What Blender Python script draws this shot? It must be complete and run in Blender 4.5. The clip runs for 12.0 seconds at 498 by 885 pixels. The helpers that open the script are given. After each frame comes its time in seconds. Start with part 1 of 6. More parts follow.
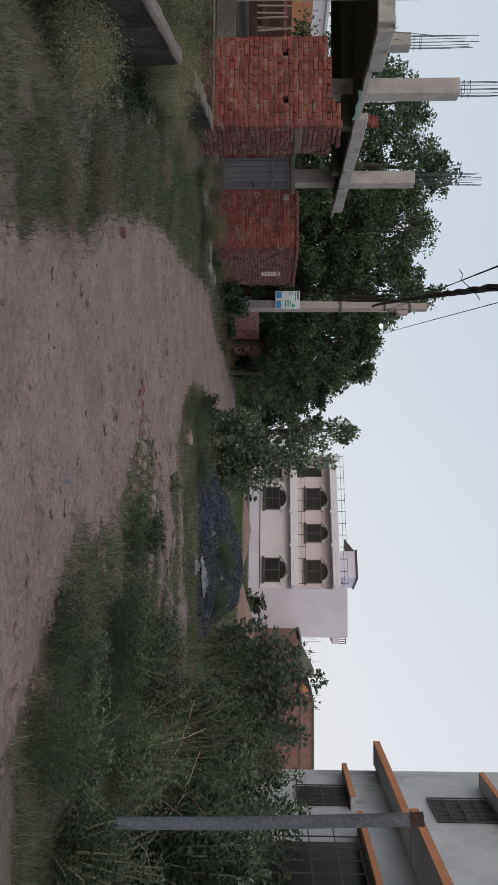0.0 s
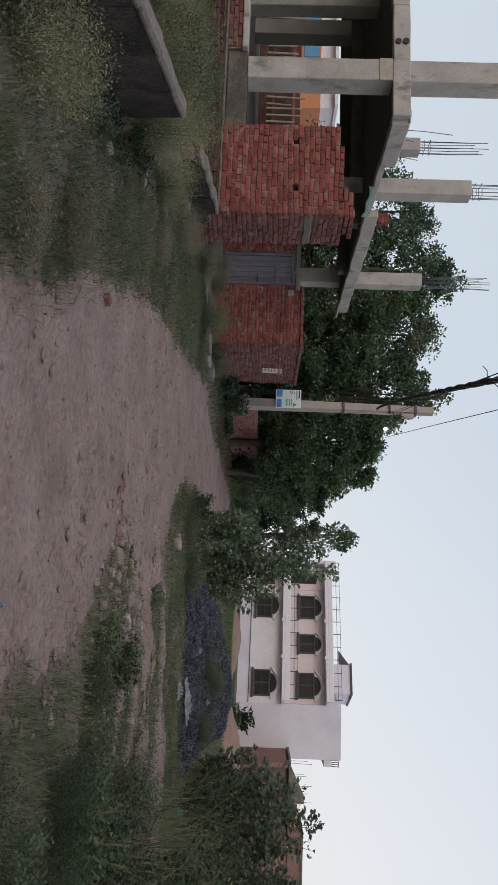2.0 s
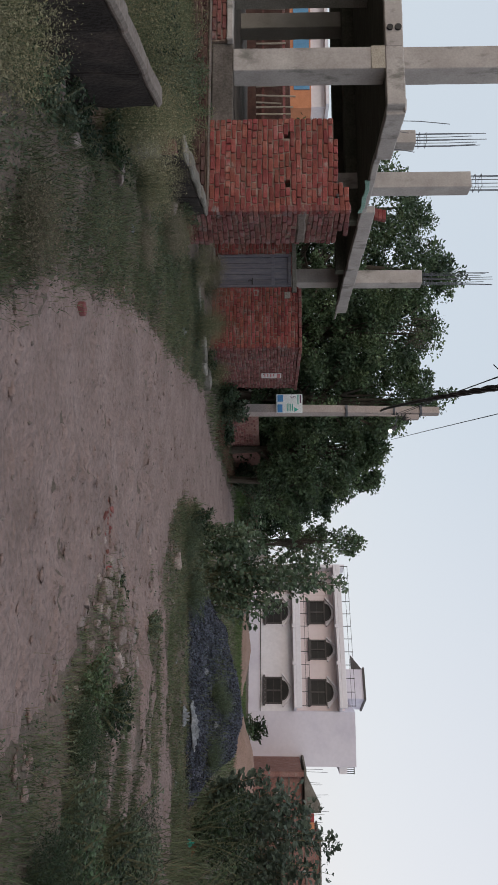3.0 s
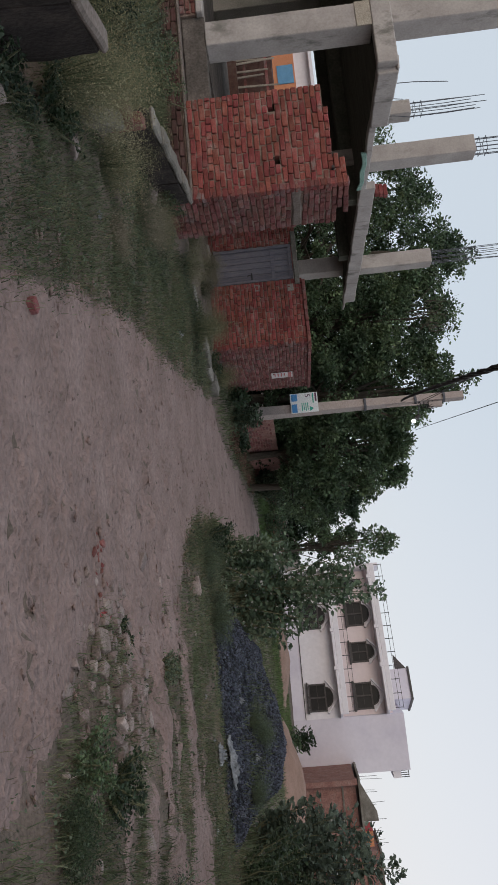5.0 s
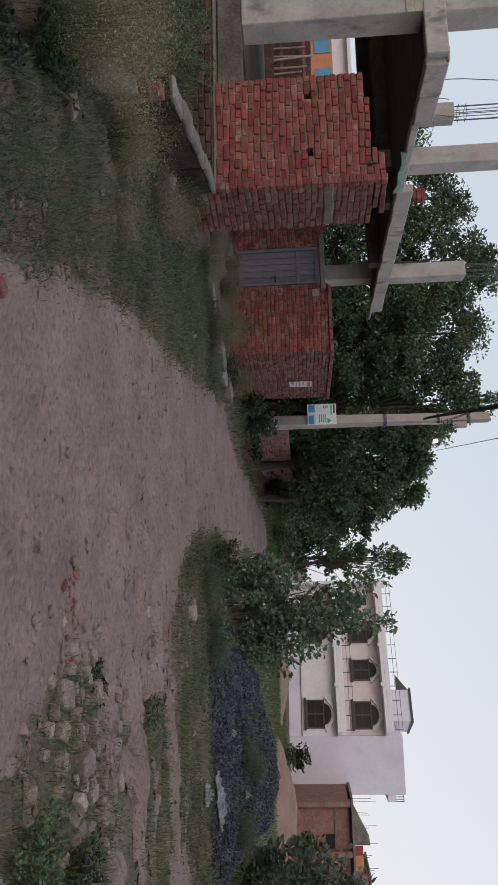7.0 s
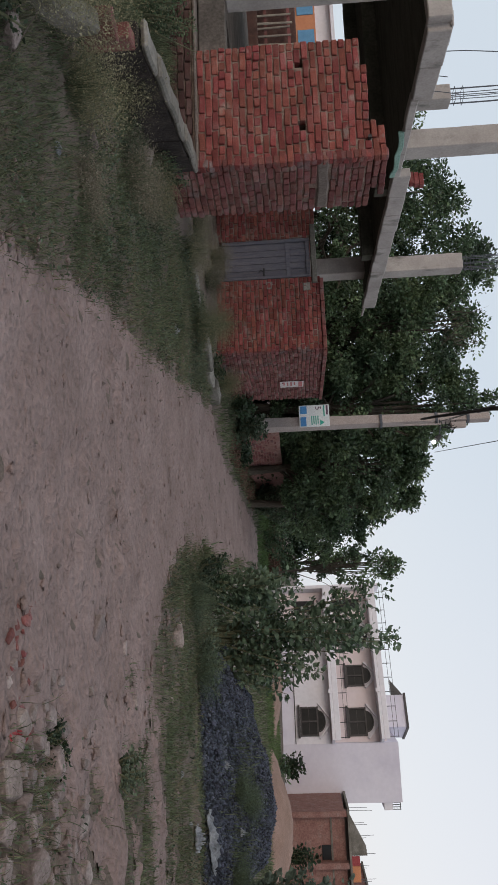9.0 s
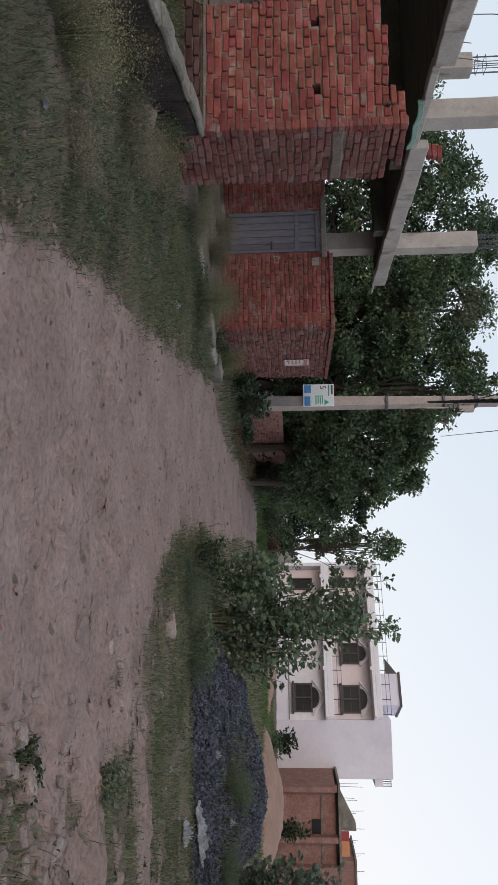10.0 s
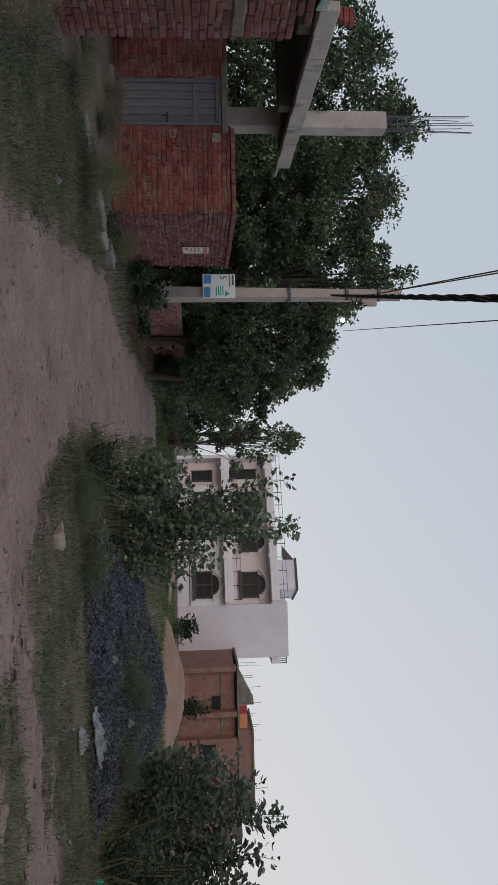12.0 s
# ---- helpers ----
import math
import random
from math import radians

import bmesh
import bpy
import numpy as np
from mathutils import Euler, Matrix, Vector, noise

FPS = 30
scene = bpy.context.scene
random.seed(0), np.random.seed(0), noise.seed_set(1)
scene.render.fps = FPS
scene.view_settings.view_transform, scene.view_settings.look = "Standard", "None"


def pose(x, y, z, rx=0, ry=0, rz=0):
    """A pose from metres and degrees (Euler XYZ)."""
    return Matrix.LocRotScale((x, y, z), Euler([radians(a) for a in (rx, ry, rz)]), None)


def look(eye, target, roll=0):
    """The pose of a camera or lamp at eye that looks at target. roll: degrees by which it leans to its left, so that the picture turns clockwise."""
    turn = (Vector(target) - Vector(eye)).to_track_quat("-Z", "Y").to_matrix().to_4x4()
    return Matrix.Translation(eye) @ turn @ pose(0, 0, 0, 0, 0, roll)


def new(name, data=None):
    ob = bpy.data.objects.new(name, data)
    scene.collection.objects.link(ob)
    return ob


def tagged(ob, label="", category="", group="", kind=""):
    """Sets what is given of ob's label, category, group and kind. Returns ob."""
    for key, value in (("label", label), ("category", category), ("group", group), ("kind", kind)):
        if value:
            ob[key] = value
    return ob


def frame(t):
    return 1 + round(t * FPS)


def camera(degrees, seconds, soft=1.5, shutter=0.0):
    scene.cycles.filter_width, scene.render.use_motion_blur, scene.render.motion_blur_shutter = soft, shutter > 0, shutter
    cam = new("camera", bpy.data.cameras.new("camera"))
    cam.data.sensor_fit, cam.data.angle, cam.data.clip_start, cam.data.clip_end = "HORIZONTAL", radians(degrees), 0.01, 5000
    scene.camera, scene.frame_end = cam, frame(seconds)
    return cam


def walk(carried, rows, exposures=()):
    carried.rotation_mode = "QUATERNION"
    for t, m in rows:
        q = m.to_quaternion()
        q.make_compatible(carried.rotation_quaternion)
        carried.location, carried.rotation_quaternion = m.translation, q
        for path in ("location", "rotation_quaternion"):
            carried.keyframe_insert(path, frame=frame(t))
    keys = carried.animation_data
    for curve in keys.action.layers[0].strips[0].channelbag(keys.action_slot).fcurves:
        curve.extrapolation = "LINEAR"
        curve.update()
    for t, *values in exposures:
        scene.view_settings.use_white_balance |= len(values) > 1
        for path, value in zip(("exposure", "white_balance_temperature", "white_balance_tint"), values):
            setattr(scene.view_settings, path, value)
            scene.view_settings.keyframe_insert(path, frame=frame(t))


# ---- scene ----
cam = camera(36.94, 12.0, soft=1.2)
PATH = [
    (0, (0.622, 0.108, 1.384), (0.509, 2.104, 1.332), 90.2),
    (0.5, (0.568, 0.472, 1.349), (0.407, 2.465, 1.301), 90.8),
    (1, (0.564, 0.72, 1.352), (0.364, 2.709, 1.3), 90.8),
    (1.5, (0.585, 1.074, 1.356), (0.275, 3.049, 1.305), 90.5),
    (2, (0.471, 1.383, 1.303), (0.088, 3.345, 1.261), 92.0),
    (2.5, (0.348, 1.648, 1.358), (-0.034, 3.61, 1.309), 92.2),
    (3, (0.253, 1.939, 1.353), (-0.14, 3.9, 1.301), 89.9),
    (5, (0.045, 2.973, 1.422), (-0.365, 4.927, 1.317), 84.3),
    (5.5, (-0.119, 3.208, 1.4), (-0.543, 5.159, 1.278), 88.7),
    (6, (-0.223, 3.373, 1.418), (-0.651, 5.322, 1.276), 90.1),
    (6.5, (-0.249, 3.604, 1.424), (-0.667, 5.554, 1.282), 88.8),
    (7, (-0.255, 3.795, 1.421), (-0.678, 5.744, 1.279), 88.0),
    (9, (-0.485, 4.694, 1.341), (-0.914, 6.645, 1.23), 87.2),
    (9.5, (-0.648, 4.908, 1.355), (-1.027, 6.868, 1.239), 88.8),
    (10, (-0.686, 5.081, 1.334), (-1.045, 7.045, 1.215), 89.0),
    (10.5, (-0.697, 5.308, 1.369), (-1.047, 7.277, 1.332), 88.9),
    (11, (-0.769, 5.481, 1.372), (-0.947, 7.471, 1.446), 88.8),
    (11.5, (-0.873, 5.551, 1.392), (-0.947, 7.545, 1.53), 88.9),
    (12, (-0.851, 5.637, 1.371), (-0.917, 7.631, 1.512), 88.9),
]
EXPO = [(0, -0.05), (1.5, 0.0), (3.0, 0.0), (5.0, -0.02), (5.5, 0.22), (6.0, 0.15), (6.5, 0.1), (7.0, 0.0), (9.0, 0.04), (9.5, 0.07), (10.0, 0.2), (10.5, -0.02), (11.0, -0.18), (11.5, -0.33), (12.0, -0.3)]
walk(cam, [(t, look(eye, target, roll)) for t, eye, target, roll in PATH], EXPO)

# ---- world and sun: a hazy dusk sky, soft warm glow from behind the viewer ----
SKY_STRENGTH = 0.10
world = bpy.data.worlds.new("hazy_sky")
scene.world = world
world.use_nodes = True
wn, wl = world.node_tree.nodes, world.node_tree.links
bg = wn["Background"]
sky = wn.new("ShaderNodeTexSky")
sky.sky_type = "NISHITA"
sky.sun_disc = False
sky.sun_elevation = radians(14)
sky.sun_rotation = radians(205)
sky.air_density, sky.dust_density, sky.ozone_density = 1.0, 2.0, 1.5
haze = wn.new("ShaderNodeMix")
haze.data_type = "RGBA"
haze.inputs["Factor"].default_value = 0.86
# the haze is bluer high over the road, paler low over the open side
coord = wn.new("ShaderNodeTexCoord")
dot = wn.new("ShaderNodeVectorMath")
dot.operation = "DOT_PRODUCT"
dot.inputs[1].default_value = (0.75, 0.35, -0.55)
wl.new(coord.outputs["Generated"], dot.inputs[0])
tone = wn.new("ShaderNodeValToRGB")
tone.color_ramp.elements[0].position, tone.color_ramp.elements[0].color = 0.0, (0.70, 0.775, 0.86, 1)
tone.color_ramp.elements[1].position, tone.color_ramp.elements[1].color = 0.62, (0.92, 0.905, 0.935, 1)
wl.new(dot.outputs["Value"], tone.inputs["Fac"])
gain = wn.new("ShaderNodeVectorMath")
gain.operation = "SCALE"
gain.inputs["Scale"].default_value = 9.9
wl.new(tone.outputs["Color"], gain.inputs[0])
wl.new(gain.outputs["Vector"], haze.inputs["B"])
wl.new(sky.outputs["Color"], haze.inputs["A"])
wl.new(haze.outputs["Result"], bg.inputs["Color"])
bg.inputs["Strength"].default_value = SKY_STRENGTH

sun_data = bpy.data.lights.new("sun", "SUN")
sun_data.energy, sun_data.angle, sun_data.color = 0.75, radians(25), (1.0, 0.80, 0.64)
sun = new("sun", sun_data)
sun.matrix_world = look((0, 0, 30), (13, 27, 17))

# ---- materials ----


def link(nt, a, b):
    nt.links.new(a, b)


def mk(name, stops, scale=3.0, rough=0.85, bump=0.25, fine=60.0, vary=0.0, island=0.0, metal=0.0, glow=0.0, stretch=None, dist=0.02, grit=(0.72, 1.22), marks=None):
    """A surface with variation at two scales: stops are colours that a broad noise runs through; fine grain darkens and lifts it."""
    m = bpy.data.materials.new(name)
    m.use_nodes = True
    nt = m.node_tree
    b = nt.nodes["Principled BSDF"]
    geo = nt.nodes.new("ShaderNodeNewGeometry")
    place = geo.outputs["Position"]
    if stretch:
        mp = nt.nodes.new("ShaderNodeMapping")
        mp.inputs["Scale"].default_value = stretch
        link(nt, place, mp.inputs["Vector"])
        place = mp.outputs["Vector"]
    n1 = nt.nodes.new("ShaderNodeTexNoise")
    n1.inputs["Scale"].default_value, n1.inputs["Detail"].default_value, n1.inputs["Roughness"].default_value = scale, 6, 0.62
    link(nt, place, n1.inputs["Vector"])
    ramp = nt.nodes.new("ShaderNodeValToRGB")
    els = ramp.color_ramp.elements
    while len(els) < len(stops):
        els.new(0.5)
    for k, c in enumerate(stops):
        els[k].position = 0.3 + 0.4 * k / max(1, len(stops) - 1)
        els[k].color = (*c, 1)
    link(nt, n1.outputs["Fac"], ramp.inputs["Fac"])
    n2 = nt.nodes.new("ShaderNodeTexNoise")
    n2.inputs["Scale"].default_value, n2.inputs["Detail"].default_value = fine, 4
    link(nt, place, n2.inputs["Vector"])
    rng = nt.nodes.new("ShaderNodeMapRange")
    rng.inputs["From Min"].default_value, rng.inputs["From Max"].default_value = 0.3, 0.7
    rng.inputs["To Min"].default_value, rng.inputs["To Max"].default_value = grit
    link(nt, n2.outputs["Fac"], rng.inputs["Value"])
    hsv = nt.nodes.new("ShaderNodeHueSaturation")
    tint = ramp.outputs["Color"]
    if marks:
        # stains with a shape of their own, and the road's painted clod shadows: colour, scale, threshold, stretch
        col, msc, thr, mst = marks
        mp2 = nt.nodes.new("ShaderNodeMapping")
        mp2.inputs["Scale"].default_value = mst
        link(nt, geo.outputs["Position"], mp2.inputs["Vector"])
        n3 = nt.nodes.new("ShaderNodeTexNoise")
        n3.inputs["Scale"].default_value, n3.inputs["Detail"].default_value, n3.inputs["Roughness"].default_value = msc, 5, 0.65
        link(nt, mp2.outputs["Vector"], n3.inputs["Vector"])
        r3 = nt.nodes.new("ShaderNodeMapRange")
        r3.inputs["From Min"].default_value, r3.inputs["From Max"].default_value = thr, thr + 0.12
        link(nt, n3.outputs["Fac"], r3.inputs["Value"])
        mx = nt.nodes.new("ShaderNodeMix")
        mx.data_type = "RGBA"
        mx.inputs["B"].default_value = (*col, 1)
        link(nt, r3.outputs["Result"], mx.inputs["Factor"])
        link(nt, tint, mx.inputs["A"])
        tint = mx.outputs["Result"]
    link(nt, tint, hsv.inputs["Color"])
    value = rng.outputs["Result"]
    for amount, src in ((vary, "o"), (island, "i")):
        if amount:
            rnd = nt.nodes.new("ShaderNodeObjectInfo").outputs["Random"] if src == "o" else geo.outputs["Random Per Island"]
            r2 = nt.nodes.new("ShaderNodeMapRange")
            r2.inputs["To Min"].default_value, r2.inputs["To Max"].default_value = 1 - amount, 1 + amount
            link(nt, rnd, r2.inputs["Value"])
            mu = nt.nodes.new("ShaderNodeMath")
            mu.operation = "MULTIPLY"
            link(nt, value, mu.inputs[0])
            link(nt, r2.outputs["Result"], mu.inputs[1])
            value = mu.outputs["Value"]
            hu = nt.nodes.new("ShaderNodeMapRange")
            hu.inputs["To Min"].default_value, hu.inputs["To Max"].default_value = 0.5 - 0.035 * amount, 0.5 + 0.035 * amount
            fr = nt.nodes.new("ShaderNodeMath")
            fr.operation = "FRACT"
            mm = nt.nodes.new("ShaderNodeMath")
            mm.operation = "MULTIPLY"
            mm.inputs[1].default_value = 7.31
            link(nt, rnd, mm.inputs[0])
            link(nt, mm.outputs["Value"], fr.inputs[0])
            link(nt, fr.outputs["Value"], hu.inputs["Value"])
            link(nt, hu.outputs["Result"], hsv.inputs["Hue"])
    link(nt, value, hsv.inputs["Value"])
    link(nt, hsv.outputs["Color"], b.inputs["Base Color"])
    b.inputs["Roughness"].default_value, b.inputs["Metallic"].default_value = rough, metal
    b.inputs["Specular IOR Level"].default_value = 0.3
    if bump:
        bp = nt.nodes.new("ShaderNodeBump")
        bp.inputs["Strength"].default_value, bp.inputs["Distance"].default_value = bump, dist
        add = nt.nodes.new("ShaderNodeMath")
        link(nt, n1.outputs["Fac"], add.inputs[0])
        link(nt, n2.outputs["Fac"], add.inputs[1])
        link(nt, add.outputs["Value"], bp.inputs["Height"])
        link(nt, bp.outputs["Normal"], b.inputs["Normal"])
    if glow:
        b.inputs["Emission Color"].default_value = (*stops[0], 1)
        b.inputs["Emission Strength"].default_value = glow
    return m


def leafy(name, stops, island=0.35, through_light=0.25, rough=0.5):
    m = mk(name, stops, scale=0.8, rough=rough, bump=0.0, fine=30.0, island=island)
    nt = m.node_tree
    b, out = nt.nodes["Principled BSDF"], nt.nodes["Material Output"]
    tr = nt.nodes.new("ShaderNodeBsdfTranslucent")
    src = b.inputs["Base Color"].links[0].from_socket
    link(nt, src, tr.inputs["Color"])
    mix = nt.nodes.new("ShaderNodeMixShader")
    mix.inputs["Fac"].default_value = through_light
    link(nt, b.outputs["BSDF"], mix.inputs[1])
    link(nt, tr.outputs["BSDF"], mix.inputs[2])
    link(nt, mix.outputs["Shader"], out.inputs["Surface"])
    return m


M_SOIL = mk("soil", [(0.095, 0.078, 0.06), (0.145, 0.114, 0.095), (0.215, 0.163, 0.145)], scale=1.3, rough=0.95, bump=0.6, fine=45, dist=0.03)
# The dark marks imitate the small shadows that clods cast on the dirt.
M_ROAD = mk("road_dirt", [(0.20, 0.143, 0.128), (0.255, 0.184, 0.168), (0.30, 0.222, 0.205)], scale=1.4, rough=0.95, bump=1.0, fine=22, dist=0.05, grit=(0.80, 1.14), marks=((0.13, 0.096, 0.086), 8.0, 0.595, (0.8, 2.0, 1)))
M_FIELD = mk("far_field", [(0.05, 0.07, 0.03), (0.09, 0.085, 0.05), (0.14, 0.11, 0.085)], scale=0.15, rough=0.95, bump=0.3, fine=6)
M_BRICK = mk("red_brick", [(0.165, 0.046, 0.041), (0.24, 0.064, 0.054), (0.275, 0.12, 0.104)], scale=6, rough=0.9, bump=0.7, fine=70, vary=0.28, dist=0.008, marks=((0.27, 0.20, 0.175), 3.2, 0.585, (1, 1, 1.4)))
M_BRICK_OLD = mk("weathered_brick", [(0.13, 0.052, 0.048), (0.19, 0.07, 0.064), (0.20, 0.125, 0.118)], scale=5, rough=0.95, bump=0.7, fine=70, vary=0.28, dist=0.008, marks=((0.19, 0.145, 0.14), 2.8, 0.56, (1, 1, 1.4)))
M_BRICK_FAR = mk("dusty_brick", [(0.21, 0.105, 0.09), (0.26, 0.14, 0.12), (0.28, 0.185, 0.165)], scale=2.5, rough=0.95, bump=0.3, fine=14)
# Damp base courses; the same dark colour paints shade behind the stakes.
M_BRICK_DAMP_SHADE = mk("damp_and_shade_brick", [(0.055, 0.03, 0.027), (0.085, 0.042, 0.037), (0.11, 0.075, 0.065)], scale=4, rough=0.95, bump=0.5, fine=70, vary=0.3, dist=0.006)
M_MORTAR = mk("mortar", [(0.11, 0.075, 0.06), (0.19, 0.135, 0.11), (0.34, 0.27, 0.23)], scale=6, rough=0.95, bump=0.6, fine=70, dist=0.01)
M_CONCRETE = mk("concrete", [(0.34, 0.305, 0.285), (0.41, 0.37, 0.35), (0.48, 0.44, 0.415)], scale=2.2, rough=0.9, bump=0.2, fine=30, dist=0.008, grit=(0.9, 1.08), marks=((0.20, 0.19, 0.17), 2.5, 0.57, (1, 1, 0.5)))
M_CONCRETE_DARK = mk("stained_concrete", [(0.11, 0.10, 0.085), (0.17, 0.155, 0.135), (0.27, 0.25, 0.225)], scale=2.0, rough=0.95, bump=0.5, fine=30, dist=0.015)
M_PLASTER_GREY = mk("cement_plaster", [(0.23, 0.21, 0.185), (0.31, 0.285, 0.255)], scale=3, rough=0.95, bump=0.3, fine=40, dist=0.01)
# Dark brown cement; on the floor slab it also holds the roof's shade.
M_BASE = mk("dark_brown_cement", [(0.065, 0.056, 0.05), (0.105, 0.09, 0.08), (0.16, 0.138, 0.124)], scale=2.5, rough=0.95, bump=0.5, fine=30, dist=0.012)
M_CEMENT_SMEAR = mk("cement_smear", [(0.15, 0.12, 0.105), (0.21, 0.175, 0.155)], scale=8, rough=0.95, bump=0.4, fine=40, dist=0.01)
# Near-black takes in both plaster stains and the shade along the low walls.
M_STAIN_SHADE = mk("stained_shaded_plaster", [(0.018, 0.014, 0.013), (0.033, 0.026, 0.024), (0.07, 0.053, 0.047)], scale=3.5, rough=0.95, bump=0.6, fine=30, dist=0.02)
# Board-marked soffit, coloured dark green-brown for the shade below the slab.
M_SLABUNDER = mk("shaded_formwork_soffit", [(0.055, 0.058, 0.045), (0.085, 0.085, 0.066), (0.12, 0.115, 0.092)], scale=1.5, rough=0.95, bump=0.3, fine=20, stretch=(1, 5, 1))
M_WHITE = mk("lavender_white_paint", [(0.60, 0.565, 0.65), (0.66, 0.625, 0.70), (0.70, 0.665, 0.735)], scale=0.5, rough=0.8, bump=0.0, fine=5, grit=(0.97, 1.03))
M_PINK = mk("pale_pink_paint", [(0.68, 0.58, 0.59), (0.74, 0.64, 0.645)], scale=0.6, rough=0.8, bump=0.0, fine=5, grit=(0.97, 1.03))
M_TRIM = mk("white_trim_paint", [(0.71, 0.68, 0.72), (0.77, 0.74, 0.78)], scale=1.0, rough=0.8, bump=0.0, fine=5, grit=(0.95, 1.04))
M_DARKIRON = mk("dark_iron", [(0.03, 0.03, 0.033), (0.055, 0.05, 0.05)], scale=5, rough=0.6, bump=0.1)
M_REBAR = mk("rebar_steel", [(0.09, 0.10, 0.12), (0.13, 0.13, 0.145)], scale=8, rough=0.6, bump=0.2, metal=0.3)
M_WINDARK = mk("dark_window", [(0.008, 0.008, 0.009), (0.018, 0.017, 0.017)], scale=2, rough=0.4, bump=0.0)
M_WINFRAME = mk("brown_window_frame", [(0.05, 0.046, 0.046), (0.09, 0.08, 0.08)], scale=4, rough=0.6, bump=0.1)
M_DOOR = mk("blue_grey_door_wood", [(0.105, 0.105, 0.13), (0.15, 0.145, 0.175), (0.20, 0.18, 0.19)], scale=3, rough=0.75, bump=0.3, fine=35, stretch=(8, 8, 1), vary=0.12)
M_POLE = mk("pole_cement", [(0.36, 0.305, 0.285), (0.44, 0.38, 0.355)], scale=3, rough=0.9, bump=0.3, fine=50)
M_BARK = mk("bark", [(0.06, 0.05, 0.04), (0.12, 0.10, 0.08)], scale=5, rough=0.95, bump=0.8, fine=30, stretch=(1, 1, 0.3))
M_STEM = mk("green_stem", [(0.10, 0.11, 0.06), (0.17, 0.16, 0.10)], scale=8, rough=0.8, bump=0.2)
M_LEAF = leafy("tree_leaf", [(0.04, 0.068, 0.042), (0.08, 0.123, 0.065), (0.16, 0.215, 0.105)], island=0.55)
# Dark leaf of some shrubs; also paints the shade inside the grove.
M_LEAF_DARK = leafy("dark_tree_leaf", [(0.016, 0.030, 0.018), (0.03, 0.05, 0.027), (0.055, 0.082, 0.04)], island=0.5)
M_HERB = leafy("grey_green_herb", [(0.052, 0.074, 0.048), (0.092, 0.122, 0.08), (0.155, 0.19, 0.125)], island=0.5, rough=0.65)
M_LUSH = leafy("fresh_field_grass", [(0.07, 0.115, 0.042), (0.11, 0.165, 0.06)], island=0.4, rough=0.7)
M_LITTER = leafy("dry_brown_leaf", [(0.10, 0.055, 0.04), (0.17, 0.10, 0.075), (0.25, 0.16, 0.12)], island=0.4, rough=0.9)
M_LEAF_BUSH = leafy("milkweed_leaf", [(0.07, 0.112, 0.072), (0.12, 0.172, 0.11), (0.20, 0.25, 0.17)], rough=0.5)
M_LEAF_GREY = leafy("grey_green_leaf", [(0.055, 0.08, 0.06), (0.095, 0.125, 0.095), (0.14, 0.175, 0.135)], rough=0.6)
M_GRASS = leafy("grass_blade", [(0.06, 0.08, 0.045), (0.115, 0.14, 0.078), (0.20, 0.205, 0.13)], island=0.5, rough=0.7)
M_GRASS_DRY = leafy("dry_grass_blade", [(0.14, 0.118, 0.075), (0.24, 0.20, 0.135)], island=0.45, rough=0.8)
M_WEED = leafy("seeding_weed", [(0.15, 0.143, 0.08), (0.25, 0.23, 0.135), (0.38, 0.345, 0.23)], rough=0.8)
M_WEED_BROWN = leafy("brown_seeding_weed", [(0.13, 0.115, 0.08), (0.21, 0.185, 0.135), (0.31, 0.27, 0.21)], rough=0.85)
M_FLOWER = leafy("pale_flower", [(0.42, 0.42, 0.40), (0.55, 0.53, 0.52)], rough=0.7)
M_GRAVEL = mk("crushed_stone", [(0.030, 0.035, 0.050), (0.048, 0.054, 0.075), (0.088, 0.096, 0.122)], scale=4, rough=0.75, bump=0.4, fine=50, island=0.8)
M_SAND = mk("orange_sand", [(0.22, 0.14, 0.108), (0.30, 0.195, 0.155)], scale=1.5, rough=0.95, bump=0.3, fine=25)
M_STONE = mk("pale_stone", [(0.165, 0.128, 0.117), (0.245, 0.193, 0.178), (0.34, 0.285, 0.262)], scale=6, rough=0.9, bump=0.5, fine=60, vary=0.25)
M_TARP = mk("dirty_plastic_sheet", [(0.14, 0.15, 0.17), (0.24, 0.25, 0.27), (0.40, 0.41, 0.43)], scale=5, rough=0.45, bump=0.2, fine=30)
M_PIPE = mk("blue_grey_pipe", [(0.11, 0.125, 0.15), (0.16, 0.175, 0.205)], scale=5, rough=0.6, bump=0.2, fine=50, metal=0.2)
M_RUST = mk("rusty_cap", [(0.05, 0.03, 0.03), (0.09, 0.05, 0.04)], scale=9, rough=0.8)
M_ORANGE = mk("orange_trim_paint", [(0.50, 0.20, 0.10), (0.60, 0.26, 0.14)], scale=2, rough=0.8, bump=0.1)
M_BLUEPAINT = mk("blue_panel_paint", [(0.10, 0.25, 0.42), (0.14, 0.32, 0.50)], scale=2, rough=0.7, bump=0.1)
M_HOUSEGREY = mk("grey_white_plaster", [(0.42, 0.43, 0.45), (0.52, 0.525, 0.54), (0.60, 0.60, 0.61)], scale=0.9, rough=0.9, bump=0.05, fine=10, grit=(0.94, 1.05), marks=((0.33, 0.33, 0.33), 1.2, 0.58, (1, 1, 0.3)))
M_BAMBOO = mk("bamboo_stake", [(0.30, 0.26, 0.21), (0.42, 0.37, 0.31)], scale=4, rough=0.8, bump=0.2, vary=0.2)
M_CABLE = mk("black_cable", [(0.012, 0.012, 0.013), (0.02, 0.02, 0.022)], scale=10, rough=0.6, bump=0.0)
M_BULB = mk("lit_bulb", [(1.0, 0.97, 0.92), (1.0, 0.97, 0.92)], glow=9.0, bump=0.0)
